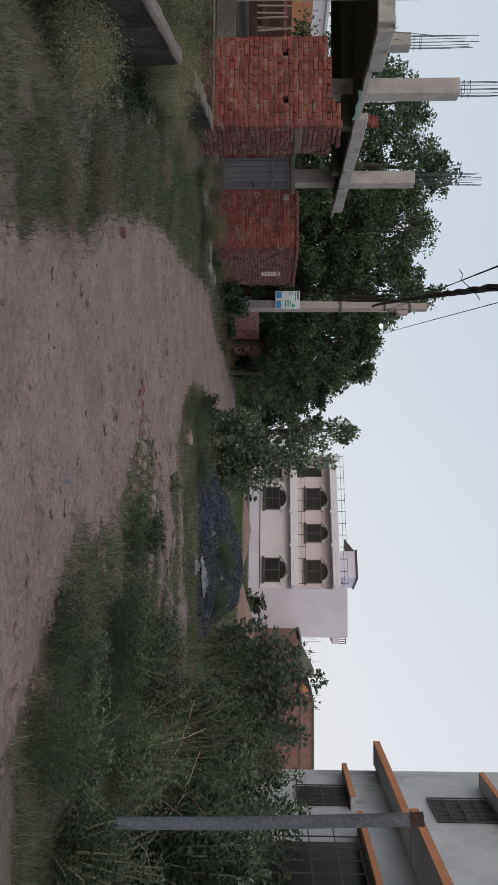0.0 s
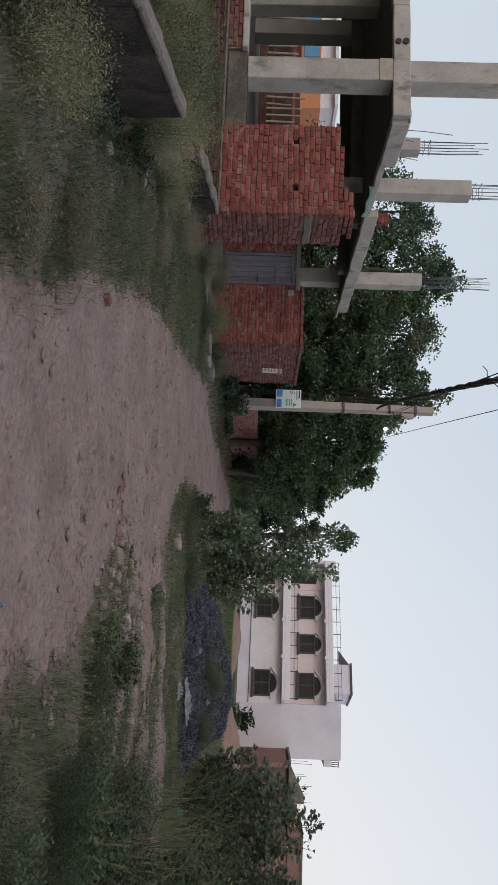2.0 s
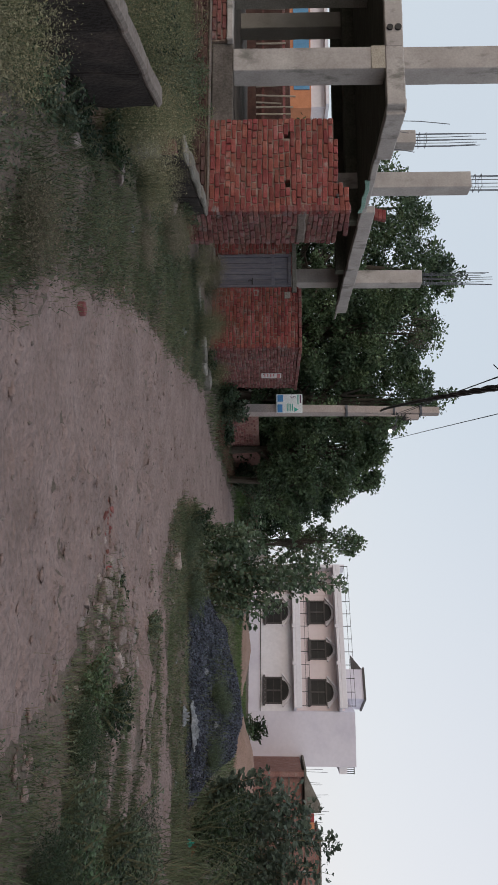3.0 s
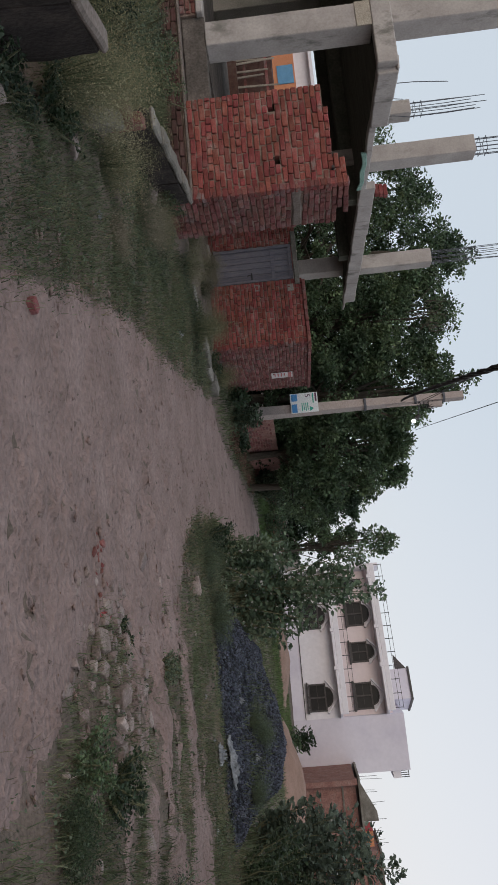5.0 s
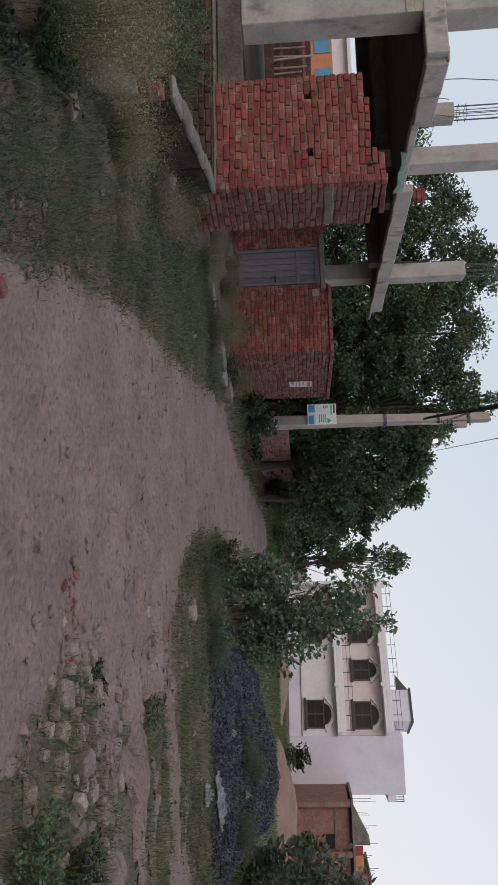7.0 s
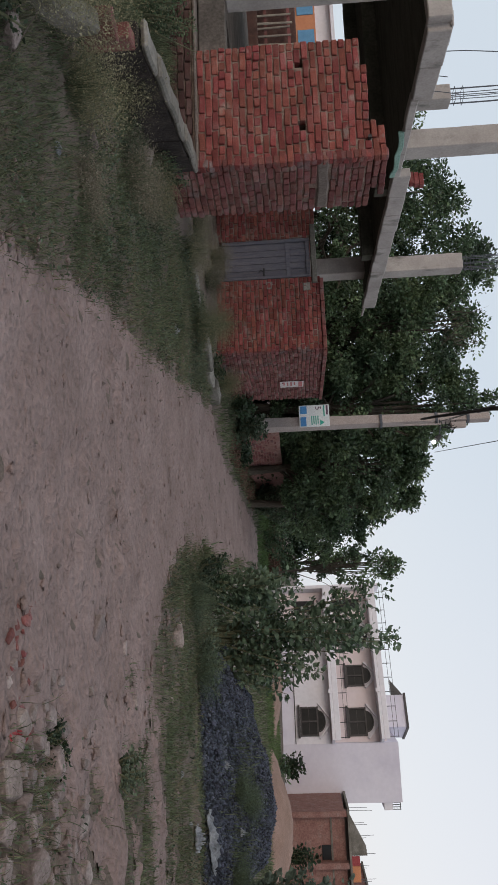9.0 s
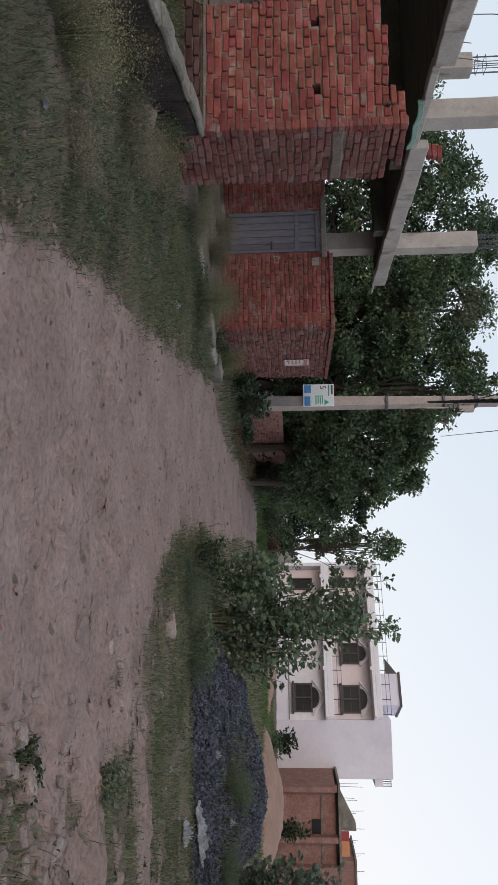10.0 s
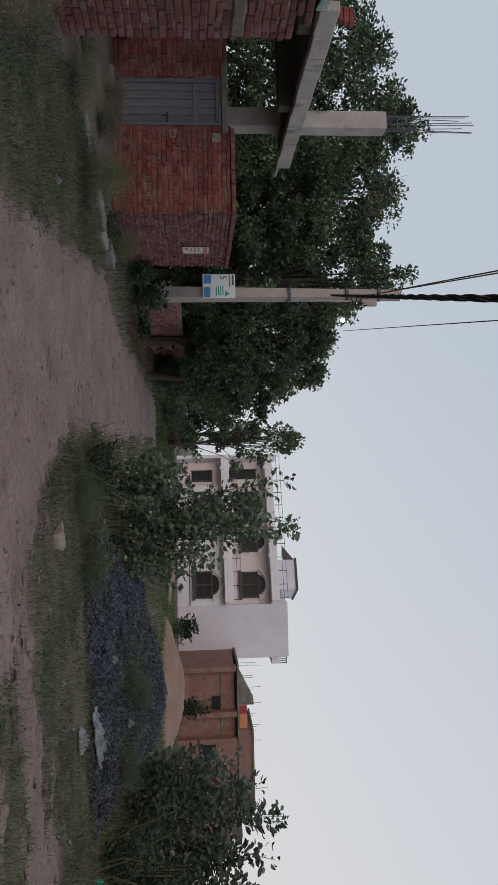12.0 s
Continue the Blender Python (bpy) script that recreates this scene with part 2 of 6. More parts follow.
M_SIGN = mk("sign_white", [(0.66, 0.70, 0.72), (0.72, 0.76, 0.77)], scale=3, rough=0.5, bump=0.0)
M_SIGNGREEN = mk("sign_green", [(0.03, 0.32, 0.25), (0.04, 0.38, 0.30)], scale=3, rough=0.5, bump=0.0)
M_SIGNBLUE = mk("sign_blue", [(0.06, 0.22, 0.50), (0.09, 0.30, 0.60)], scale=3, rough=0.5, bump=0.0)
M_SIGNDARK = mk("sign_dark", [(0.10, 0.05, 0.10), (0.14, 0.07, 0.12)], scale=3, rough=0.5, bump=0.0)
M_PAPER = mk("faded_poster", [(0.55, 0.50, 0.50), (0.66, 0.62, 0.62)], scale=8, rough=0.9, bump=0.1)
M_PAPERRED = mk("poster_red", [(0.45, 0.16, 0.16), (0.52, 0.22, 0.21)], scale=8, rough=0.9, bump=0.0)
M_CLOTH = mk("red_cloth", [(0.26, 0.045, 0.05), (0.36, 0.08, 0.085)], scale=10, rough=0.9, bump=0.2)
M_GREENCLOTH = mk("green_net", [(0.20, 0.33, 0.28), (0.28, 0.42, 0.36)], scale=8, rough=0.9, bump=0.3)

# ---- builders ----


def thing(name, loc=(0, 0, 0), rz=0.0, label="", category="", group="", kind=""):
    ob = new(name)
    ob.empty_display_size = 0.2
    ob.matrix_basis = pose(*loc, 0, 0, rz)
    return tagged(ob, label, category, group, kind)


def mesh_of(name, bm, material, smooth=False):
    me = bpy.data.meshes.new(name)
    bm.to_mesh(me)
    bm.free()
    me.materials.append(material)
    if smooth:
        for p in me.polygons:
            p.use_smooth = True
    return me


def part(name, bm, material, parent=None, label="", smooth=False, at=None):
    ob = new(name, mesh_of(name, bm, material, smooth))
    ob.parent = parent
    if at is not None:
        ob.matrix_basis = at
    if label:
        ob["label"] = label
    return ob


def bulk(name, verts, faces, material, parent=None, smooth=False):
    """One mesh from arrays; faces all have the same number of corners."""
    me = bpy.data.meshes.new(name)
    verts, faces = np.asarray(verts, np.float32), np.asarray(faces, np.int32)
    k = faces.shape[1]
    me.vertices.add(len(verts))
    me.vertices.foreach_set("co", verts.ravel())
    me.loops.add(faces.size)
    me.loops.foreach_set("vertex_index", faces.ravel())
    me.polygons.add(len(faces))
    me.polygons.foreach_set("loop_start", np.arange(0, faces.size, k, dtype=np.int32))
    me.update(calc_edges=True)
    me.validate()
    me.materials.append(material)
    if smooth:
        me.polygons.foreach_set("use_smooth", np.ones(len(faces), bool))
    ob = new(name, me)
    ob.parent = parent
    return ob


def slab_bm(x0, x1, y0, y1, z0, z1, bev=0.0, bm=None):
    bm2 = bmesh.new()
    bmesh.ops.create_cube(bm2, size=1.0)
    for v in bm2.verts:
        v.co = Vector((x0 + (v.co.x + 0.5) * (x1 - x0), y0 + (v.co.y + 0.5) * (y1 - y0), z0 + (v.co.z + 0.5) * (z1 - z0)))
    if bev:
        bmesh.ops.bevel(bm2, geom=bm2.edges[:], offset=bev, segments=1, affect="EDGES")
    if bm is None:
        return bm2
    tmp = bpy.data.meshes.new("tmp")
    bm2.to_mesh(tmp)
    bm2.free()
    bm.from_mesh(tmp)
    bpy.data.meshes.remove(tmp)
    return bm


def rough_bm(x0, x1, y0, y1, z0, z1, cut=0.15, amount=0.012, bev=0.02, seed=0):
    """A block with uneven, worn faces."""
    bm = slab_bm(x0, x1, y0, y1, z0, z1, bev)
    longest = max(x1 - x0, y1 - y0, z1 - z0)
    cuts = min(14, max(1, int(longest / cut)))
    edges = [e for e in bm.edges if e.calc_length() > cut * 1.6]
    bmesh.ops.subdivide_edges(bm, edges=edges, cuts=cuts, use_grid_fill=True)
    for v in bm.verts:
        q = v.co * 3.1 + Vector((seed * 3.7, seed * 1.3, 0))
        v.co += Vector((noise.noise(q), noise.noise(q + Vector((9, 0, 0))), noise.noise(q + Vector((0, 9, 0))))) * amount
    return bm


def tube_bm(points, radii, sides=6, bm=None):
    """A tapered tube along points."""
    bm = bm or bmesh.new()
    pts = [Vector(p) for p in points]
    if not isinstance(radii, (list, tuple)):
        radii = [radii] * len(pts)
    rings = []
    for k, p in enumerate(pts):
        d = (pts[min(k + 1, len(pts) - 1)] - pts[max(k - 1, 0)]).normalized()
        a = d.cross(Vector((0.31, 0.17, 0.93)))
        a = a.normalized() if a.length > 1e-3 else Vector((1, 0, 0))
        b = d.cross(a)
        rings.append([bm.verts.new(p + (a * math.cos(2 * math.pi * s / sides) + b * math.sin(2 * math.pi * s / sides)) * radii[k]) for s in range(sides)])
    for r0, r1 in zip(rings, rings[1:]):
        for s in range(sides):
            bm.faces.new((r0[s], r0[(s + 1) % sides], r1[(s + 1) % sides], r1[s]))
    bm.faces.new(rings[0][::-1])
    bm.faces.new(rings[-1])
    return bm


# ---- lie of the land ----
LEFT_EDGE = [(-6, -0.7), (3, -0.6), (4.1, -0.74), (5, -1.1), (6.6, -1.8), (8, -2.35), (10.1, -2.85), (12.5, -3.15), (17, -4.05), (20, -3.6), (28.8, -3.4), (33, -3.2)]
RIGHT_EDGE = [(-6, 2.3), (3.5, 2.0), (4.4, 1.75), (5.0, 1.3), (5.6, 1.0), (7.1, 0.75), (8.2, 0.25), (9.5, 0.35), (11.4, 0.1), (12.4, -0.35), (14.1, -1.25), (18.5, -1.4), (28.6, -1.8), (33, -1.5)]


def grain(x, y, seed=0):
    """Smooth value noise, about -1 to 1, one cell a metre."""
    xi, yi = np.floor(x), np.floor(y)
    fx, fy = x - xi, y - yi
    fx, fy = fx * fx * (3 - 2 * fx), fy * fy * (3 - 2 * fy)

    def at(a, b):
        h = np.sin(a * 127.1 + b * 311.7 + seed * 74.7) * 43758.5453
        return 2 * (h - np.floor(h)) - 1

    return (at(xi, yi) * (1 - fx) + at(xi + 1, yi) * fx) * (1 - fy) + (at(xi, yi + 1) * (1 - fx) + at(xi + 1, yi + 1) * fx) * fy


def fbm(x, y, s=1.0, seed=0, octaves=4):
    x, y = np.asarray(x, float) * s, np.asarray(y, float) * s
    return sum(grain(x * 2**k, y * 2**k, seed + k) * 0.55**k for k in range(octaves)) / 1.8


def wob(x, y, s=1.0):
    return (np.sin(x * 2.1 * s + 1.7 * np.sin(y * 1.3 * s)) + np.sin(y * 2.7 * s + 1.9 * np.sin(x * 1.7 * s + 2.0)) + 0.6 * np.sin((x + y) * 4.9 * s + 1.1)) / 2.6


def road_in(x, y):
    """Metres inside the road's edge (negative outside)."""
    xl = np.interp(y, *zip(*LEFT_EDGE)) + 0.2 * fbm(x, y, 1.3, 3) + 0.1 * fbm(x, y, 7.0, 4)
    xr = np.interp(y, *zip(*RIGHT_EDGE)) + 0.28 * fbm(x, y, 1.1, 9) + 0.2 * fbm(x * 0.6, y * 1.6, 6.0, 10)
    return np.minimum(np.minimum(x - xl, xr - x), 33 - y + 0.3 * wob(x, y))


def bare_in(x, y):
    """How bare the soil beside the road lies, 0 to 1: trodden strips that run from the rubble out over the open plot."""
    w = wob(x, y)
    strip = np.exp(-(((y - 11.7 - 0.22 * (x - 1.5) + 0.2 * w) / 0.62) ** 2)) * np.clip((x - 0.2) / 0.6, 0, 1) * (x < 7)
    inner = 0.85 * np.exp(-(((y - 9.7 - 0.55 * (x - 0.9) + 0.22 * w) / 0.6) ** 2)) * np.clip((x + 0.2) / 0.5, 0, 1) * np.clip((3.4 - x) / 1.0, 0, 1)
    ruts = 0.95 * np.exp(-(((x - 0.35 - 0.25 * wob(x, y, 0.8)) / 0.75) ** 2)) * np.exp(-(((y - 10.4) / 1.7) ** 2))
    patch = 0.75 * np.exp(-(((x - 1.9) / 0.8) ** 2)) * np.exp(-(((y - 9.2) / 0.7) ** 2))
    streaks = 0.75 * fbm(x * 0.55, y * 2.4, 1.2, 5) + 0.5 * fbm(x * 0.6, y * 2.2, 4.3, 6) + 0.45 * fbm(x * 0.5, y * 1.6, 9.0, 8)
    between = 0.42 * np.exp(-(((y - 10.9 - 0.35 * (x - 1.2)) / 1.2) ** 2)) * np.clip((x + 0.2) / 0.5, 0, 1) * np.clip((5.0 - x) / 1.5, 0, 1)
    return np.clip(np.maximum.reduce([strip, inner, ruts, patch, between]) + streaks, 0, 1)


def lie(x, y):
    inside = road_in(x, y)
    z = -0.10 * np.clip((y - 5) / 9, 0, 1)
    z = z + 0.07 * np.clip(-inside / 0.8, 0, 1) + 0.018 * wob(x, y, 0.9) + 0.008 * wob(x, y, 3.1) + 0.004 * wob(x, y, 8.3)
    z = z - 0.03 * np.clip(inside, 0, 1)
    # clods, old tyre marks and trodden lumps
    rough = 0.55 + 0.45 * fbm(x, y, 0.7, 21)
    z = z + rough * (0.028 * fbm(x * 1.4, y * 0.8, 2.6, 31) + 0.13 * np.clip(fbm(x * 0.9, y * 1.8, 5.5, 41) - 0.2, 0, 1) - 0.08 * np.clip(fbm(x * 0.9, y * 1.6, 4.0, 51) - 0.25, 0, 1))
    near = np.exp(-(((x - 0.8) / 1.1) ** 2 - 0) - ((y - 9.5) / 2.4) ** 2)
    z = z + near * (0.05 * np.sin((x * 0.4 + y) * 6.2 + 2.5 * fbm(x, y, 0.8, 61)) + 0.05 * fbm(x * 0.6, y * 2, 1.6, 71) + 0.03)
    ditch = (x + 3.38 - (7.0 - y) * 0.373) / 0.3
    z = z - 0.22 * np.exp(-(ditch**2)) * np.clip((7.3 - y) / 0.5, 0, 1) * np.clip((y - 3.0) / 0.5, 0, 1)
    z = z + 0.10 * np.clip((-4.2 - x) / 1.5, 0, 1) * np.clip((y - 10) / 3, 0, 1)
    return z


def grid_sheet(name, xs, ys, material, keep=None, lift=None, parent=None):
    gx, gy = np.meshgrid(xs, ys)
    gz = lie(gx, gy)
    if lift is not None:
        gz = gz + lift(gx, gy)
    n = len(xs)
    a = (np.arange(len(ys) - 1)[:, None] * n + np.arange(n - 1)[None]).ravel()
    faces = np.stack([a, a + 1, a + n + 1, a + n], 1)
    verts = np.stack([gx.ravel(), gy.ravel(), gz.ravel()], 1)
    if keep is not None:
        k = keep(gx, gy).ravel()
        faces = faces[k[faces].all(1)]
    return bulk(name, verts, faces, material, parent, smooth=True)


def axis(*parts):
    return np.unique(np.concatenate([np.arange(a, b, s) for a, b, s in parts] + [[parts[-1][1]]]).round(4))


ground = grid_sheet("ground", axis((-900, -60, 60), (-60, -14, 2.0), (-14, -6, 0.25), (-6, 7, 0.07), (7, 16, 0.3), (16, 60, 2.0), (60, 900, 60)),
                    axis((-200, -8, 16), (-8, 2, 0.5), (2, 16, 0.07), (16, 36, 0.25), (36, 80, 2), (80, 1500, 71)), M_SOIL)
tagged(ground, "brown earth with trodden strips and patchy weeds", "ground", kind="structure")
road = grid_sheet("road", axis((-5.5, 3.2, 0.045)), axis((-6, 3, 0.15), (3, 12, 0.04), (12, 18, 0.07), (18, 34, 0.15)), M_ROAD,
                  keep=lambda x, y: road_in(x, y) > -0.12, lift=lambda x, y: np.clip(road_in(x, y) * 0.25, -0.03, 0.012))
tagged(road, "unpaved village road of pinkish-brown compacted dirt", "road", kind="structure")
bare = grid_sheet("bare_earth", axis((-0.8, 7.0, 0.04)), axis((7.4, 14.2, 0.04)), M_ROAD, keep=lambda x, y: (bare_in(x, y) > 0.35) & (road_in(x, y) < 0.1),
                  lift=lambda x, y: np.clip((bare_in(x, y) - 0.5) * 0.1, -0.015, 0.01))
tagged(bare, "trodden bare pinkish earth beside the road", "bare earth", kind="stuff")

# ---- brickwork ----
PITCH = 0.0825


def brick_meshes(tag, length, depth, material, count=4):
    out = []
    for k in range(count):
        rnd = random.Random(k * 7 + int(length * 1000))
        bm = slab_bm(-length / 2, length / 2, 0, depth, -0.035, 0.035)
        for v in bm.verts:
            v.co += Vector((rnd.uniform(-0.007, 0.007), rnd.uniform(-0.007, 0.007), rnd.uniform(-0.006, 0.006)))
        bmesh.ops.bevel(bm, geom=bm.edges[:], offset=0.009, segments=1, affect="EDGES")
        out.append(mesh_of(tag, bm, material))
    return out


BRICKS = {}
for tag_, mat_ in (("red", M_BRICK), ("old", M_BRICK_OLD), ("damp", M_BRICK_DAMP_SHADE)):
    BRICKS[tag_] = (brick_meshes("brick", 0.232, 0.1, mat_), brick_meshes("brick", 0.112, 0.1, mat_, 3))


def lay_bricks(parent, start, angle, length, z0, courses, tone="red", holes=(), top=None, shift=0.0, seed=1, limit=10000, skip=None):
    """Bricks of one wall face as objects of their own. start: plan corner; angle: degrees of the wall's run; the face looks to its right."""
    rnd = random.Random(seed)
    run = Vector((math.cos(radians(angle)), math.sin(radians(angle)), 0))
    made = 0
    for c in range(courses):
        z = z0 + (c + 0.5) * PITCH
        header_row = c % 5 == 3
        step = 0.122 if header_row else 0.243
        u = -rnd.uniform(0.0, 0.06) if c % 2 else -0.121 - rnd.uniform(-0.02, 0.03)
        u += shift
        while u < length - 0.03:
            a, b = max(u, 0.0), min(u + step - 0.014, length)
            u += step
            if b - a < 0.045:
                continue
            mid = (a + b) / 2
            if top and z > top(mid):
                continue
            if skip and skip(mid, z):
                continue
            pieces = [(a, b)]
            for hu, hz in holes:
                if abs(z - hz) < 0.042 and a - 0.05 < hu < b + 0.05:
                    pieces = [(p0, p1) for p0, p1 in ((a, hu - 0.06), (hu + 0.06, b)) if p1 - p0 > 0.03]
            for a, b in pieces:
                mid = (a + b) / 2
                kinds = BRICKS[tone][0 if b - a > 0.16 else 1]
                base = 0.232 if b - a > 0.16 else 0.112
                ob = new("brick", rnd.choice(kinds))
                ob.parent = parent
                p = run * mid
                out = Vector((run.y, -run.x, 0)) * rnd.uniform(-0.009, 0.009)
                m = pose(start[0] + p.x + out.x, start[1] + p.y + out.y, z + rnd.uniform(-0.006, 0.006) + 0.012 * math.sin(mid * 2.3 + c * 0.35), rnd.uniform(-2, 2), rnd.uniform(-2, 2), angle + rnd.uniform(-2, 2))
                ob.matrix_basis = m @ Matrix.Diagonal(((b - a) / base, 1, rnd.uniform(0.96, 1.07), 1))
            made += 1
            if made >= limit:
                return


# ---- small brick hut by the road ----
hut = thing("brick_hut", (0, 0, 0), 0, "small half-built hut of red bricks with ragged top and putlog holes", "brick hut")


def hutA_top(u):
    return 2.34 if u < 0.35 else (2.46 if u < 1.15 else 2.6)


HZ = 0.45 + 14.5 * PITCH
for x0, x1, z0, z1 in ((-6.90, -5.40, 0.40, HZ - 0.045), (-6.90, -5.40, HZ + 0.045, 2.36), (-6.90, -6.70, HZ - 0.044, HZ + 0.044), (-6.58, -5.88, HZ - 0.044, HZ + 0.044), (-5.76, -5.40, HZ - 0.044, HZ + 0.044)):
    part("mortar_core", slab_bm(x0, x1, 12.268, 12.45, z0, z1), M_MORTAR, hut)
# Darkest brick closes the putlog holes from behind.
part("back_leaf", slab_bm(-6.90, -5.57, 12.452, 12.50, 0.40, 2.36), M_BRICK_DAMP_SHADE, hut)
part("mortar_core", rough_bm(-5.56, -5.378, 12.285, 13.33, -0.15, 2.40, 0.2, 0.006, 0.01, 3), M_MORTAR, hut)
part("mortar_band", rough_bm(-5.42, -5.352, 12.30, 13.28, 1.80, 1.94, 0.06, 0.03, 0.02, 5), M_CEMENT_SMEAR, hut, "grey cement smear between courses")
part("concrete_nub", rough_bm(-5.62, -5.42, 12.28, 12.40, 2.36, 2.46, 0.08, 0.01, 0.02, 8), M_CONCRETE, hut)
part("reed_pipe", tube_bm([(-5.60, 12.22, 2.40), (-5.60, 12.34, 2.40)], 0.022, 8), M_DARKIRON, hut, "dark pipe stub in the wall")
part("net_scrap", rough_bm(-7.19, -7.16, 14.5, 15.7, 3.16, 3.25, 0.05, 0.05, 0.01, 4), M_GREENCLOTH, None).name = "net_scrap"
tagged(bpy.data.objects["net_scrap"], "torn pale green shade net caught on the slab edge", "net")

# ---- second hut with the plank door ----
hut2 = thing("brick_shed", (0, 0, 0), 0, "low red-brick shed with a blue-grey plank door", "brick shed")
part("wall_core", rough_bm(-6.56, -5.13, 17.918, 18.10, -0.1, 2.02, 0.25, 0.006, 0.01), M_MORTAR, hut2)
part("wall_core", rough_bm(-5.30, -5.118, 18.10, 21.22, -0.15, 2.02, 0.25, 0.006, 0.01, 2), M_MORTAR, hut2)
part("wall_core", rough_bm(-8.20, -7.38, 17.918, 18.10, -0.1, 1.98, 0.25, 0.006, 0.01, 3), M_MORTAR, hut2)
part("rear_wall", slab_bm(-8.2, -5.30, 21.1, 21.25, -0.15, 1.98), M_BRICK_OLD, hut2)
part("side_wall", slab_bm(-8.2, -8.05, 18.1, 21.1, -0.15, 1.98), M_BRICK_OLD, hut2)
part("lintel", rough_bm(-7.62, -6.42, 17.86, 18.08, 1.90, 2.00, 0.15, 0.012, 0.01, 6), M_CONCRETE_DARK, hut2, "broken concrete lintel over the door")
for k in range(14):
    a = 17.95 + k * 0.24
    part("coping", rough_bm(-5.34 + 0.01 * math.sin(k * 3), -5.06, a, a + 0.225, 2.035, 2.11, 0.2, 0.006, 0.008, k), M_BRICK_OLD, hut2)
for k in range(6):
    a = -6.50 + k * 0.235
    part("coping", rough_bm(a, a + 0.222, 17.86, 18.10, 2.035, 2.105, 0.2, 0.006, 0.008, k + 20), M_BRICK_OLD, hut2)
door = part("door", slab_bm(-7.30, -6.62, 17.985, 18.01, 0.24, 1.80), M_DOOR, hut2, "shut plank door in faded blue-grey paint")
for k in range(5):
    x0 = -7.30 + k * 0.136
    part("plank", slab_bm(x0 + 0.003, x0 + 0.133, 17.955, 17.985, 0.24, 1.80, 0.004), M_DOOR, door)
part("crossbar", slab_bm(-7.30, -6.62, 17.935, 17.955, 1.42, 1.50, 0.004), M_DOOR, door)
part("latch", slab_bm(-6.80, -6.64, 17.925, 17.95, 0.98, 1.01, 0.004), M_DARKIRON, door, "dark iron latch")
part("hasp", tube_bm([(-6.72, 17.93, 1.00), (-6.74, 17.90, 0.94), (-6.70, 17.90, 0.90)], 0.012, 6), M_DARKIRON, door)
part("door_frame", slab_bm(-7.37, -7.30, 17.92, 18.06, 0.2, 1.88, 0.006), M_DOOR, hut2)
part("door_frame", slab_bm(-6.62, -6.57, 17.92, 18.06, 0.2, 1.88, 0.006), M_DOOR, hut2)
part("door_frame", slab_bm(-7.30, -6.62, 17.92, 18.06, 1.80, 1.88, 0.006), M_DOOR, hut2)
part("threshold", rough_bm(-7.40, -6.50, 17.55, 17.95, -0.12, 0.15, 0.15, 0.02, 0.03, 4), M_CONCRETE_DARK, hut2)
for x0, z0 in ((-6.50, 1.02), (-6.44, 1.72)):
    part("cement_patch", rough_bm(x0, x0 + 0.16, 17.893, 17.93, z0, z0 + 0.14, 0.05, 0.012, 0.008, int(z0 * 9)), M_PLASTER_GREY, hut2)

poster = thing("wall_poster", (-5.088, 20.05, 1.18), 0, "faded paper poster pasted on the brick shed wall", "poster")
part("sheet", slab_bm(-0.004, 0.0, -0.21, 0.21, 0.0, 0.50), M_PAPER, poster)
part("print_bar", slab_bm(0.0005, 0.002, -0.19, 0.19, 0.39, 0.47), M_PAPERRED, poster)
for k in range(4):
    part("print_bar", slab_bm(0.0005, 0.002, -0.17, 0.05 + 0.03 * (k % 3), 0.07 + 0.075 * k, 0.10 + 0.075 * k), M_PAPERRED, poster)

# ---- concrete frame house under construction ----
fr = thing("unfinished_house", (0, 0, 0), 0, "unfinished concrete house frame with roof slab, bare columns and starter bars", "unfinished house")
# The slab's roadside edge runs from the near corner to the far tip.
SX = lambda y: -7.15 - (y - 12.4) * (0.2 / 9.0)


def wedge_bm(pts, z0, z1):
    bm = bmesh.new()
    lo = [bm.verts.new((x, y, z0)) for x, y in pts]
    hi = [bm.verts.new((x, y, z1)) for x, y in pts]
    bm.faces.new(lo[::-1])
    bm.faces.new(hi)
    for k in range(len(pts)):
        bm.faces.new((lo[k], lo[(k + 1) % len(pts)], hi[(k + 1) % len(pts)], hi[k]))
    return bm


part("roof_slab", wedge_bm([(-7.26, 12.50), (-7.45, 21.42), (-15.6, 21.5), (-15.6, 12.50)], 3.25, 3.34), M_SLABUNDER, fr, "board-marked underside of the roof slab, its shade in the colour")
for (xa, ya), (xb, yb), s in (((-7.14, 12.52), (-7.37, 21.66), 1), ((-15.6, 12.40), (-7.24, 12.40), 2)):
    n = 14 if s == 1 else 8
    d = Vector((xb - xa, yb - ya, 0))
    ang = math.degrees(math.atan2(d.y, d.x))
    seg = d.length / n
    for k in range(n):
        p = Vector((xa, ya, 0)) + d * (k / n)
        h = 3.225 + 0.008 * math.sin(k * 2.3)
        # the roadside beam was cast in two lifts, with a low stretch between them
        top = 3.515 + 0.008 * math.cos(k * 1.9) if s == 2 or k < 2 or k > 4 else 3.33
        bm = rough_bm(0.0, seg - 0.001, -0.002 if s == 2 else 0.0, 0.16, h, top, 0.15, 0.01, 0.014, k + 10 * s)
        part("edge_beam", bm, M_CONCRETE, fr, at=pose(p.x, p.y, 0, 0, 0, ang))
part("edge_beam", rough_bm(-0.12, 0.12, -0.05, 0.35, 3.50, 3.54, 0.1, 0.02, 0.02, 5), M_CONCRETE, fr, at=pose(-7.30, 12.52, 0))
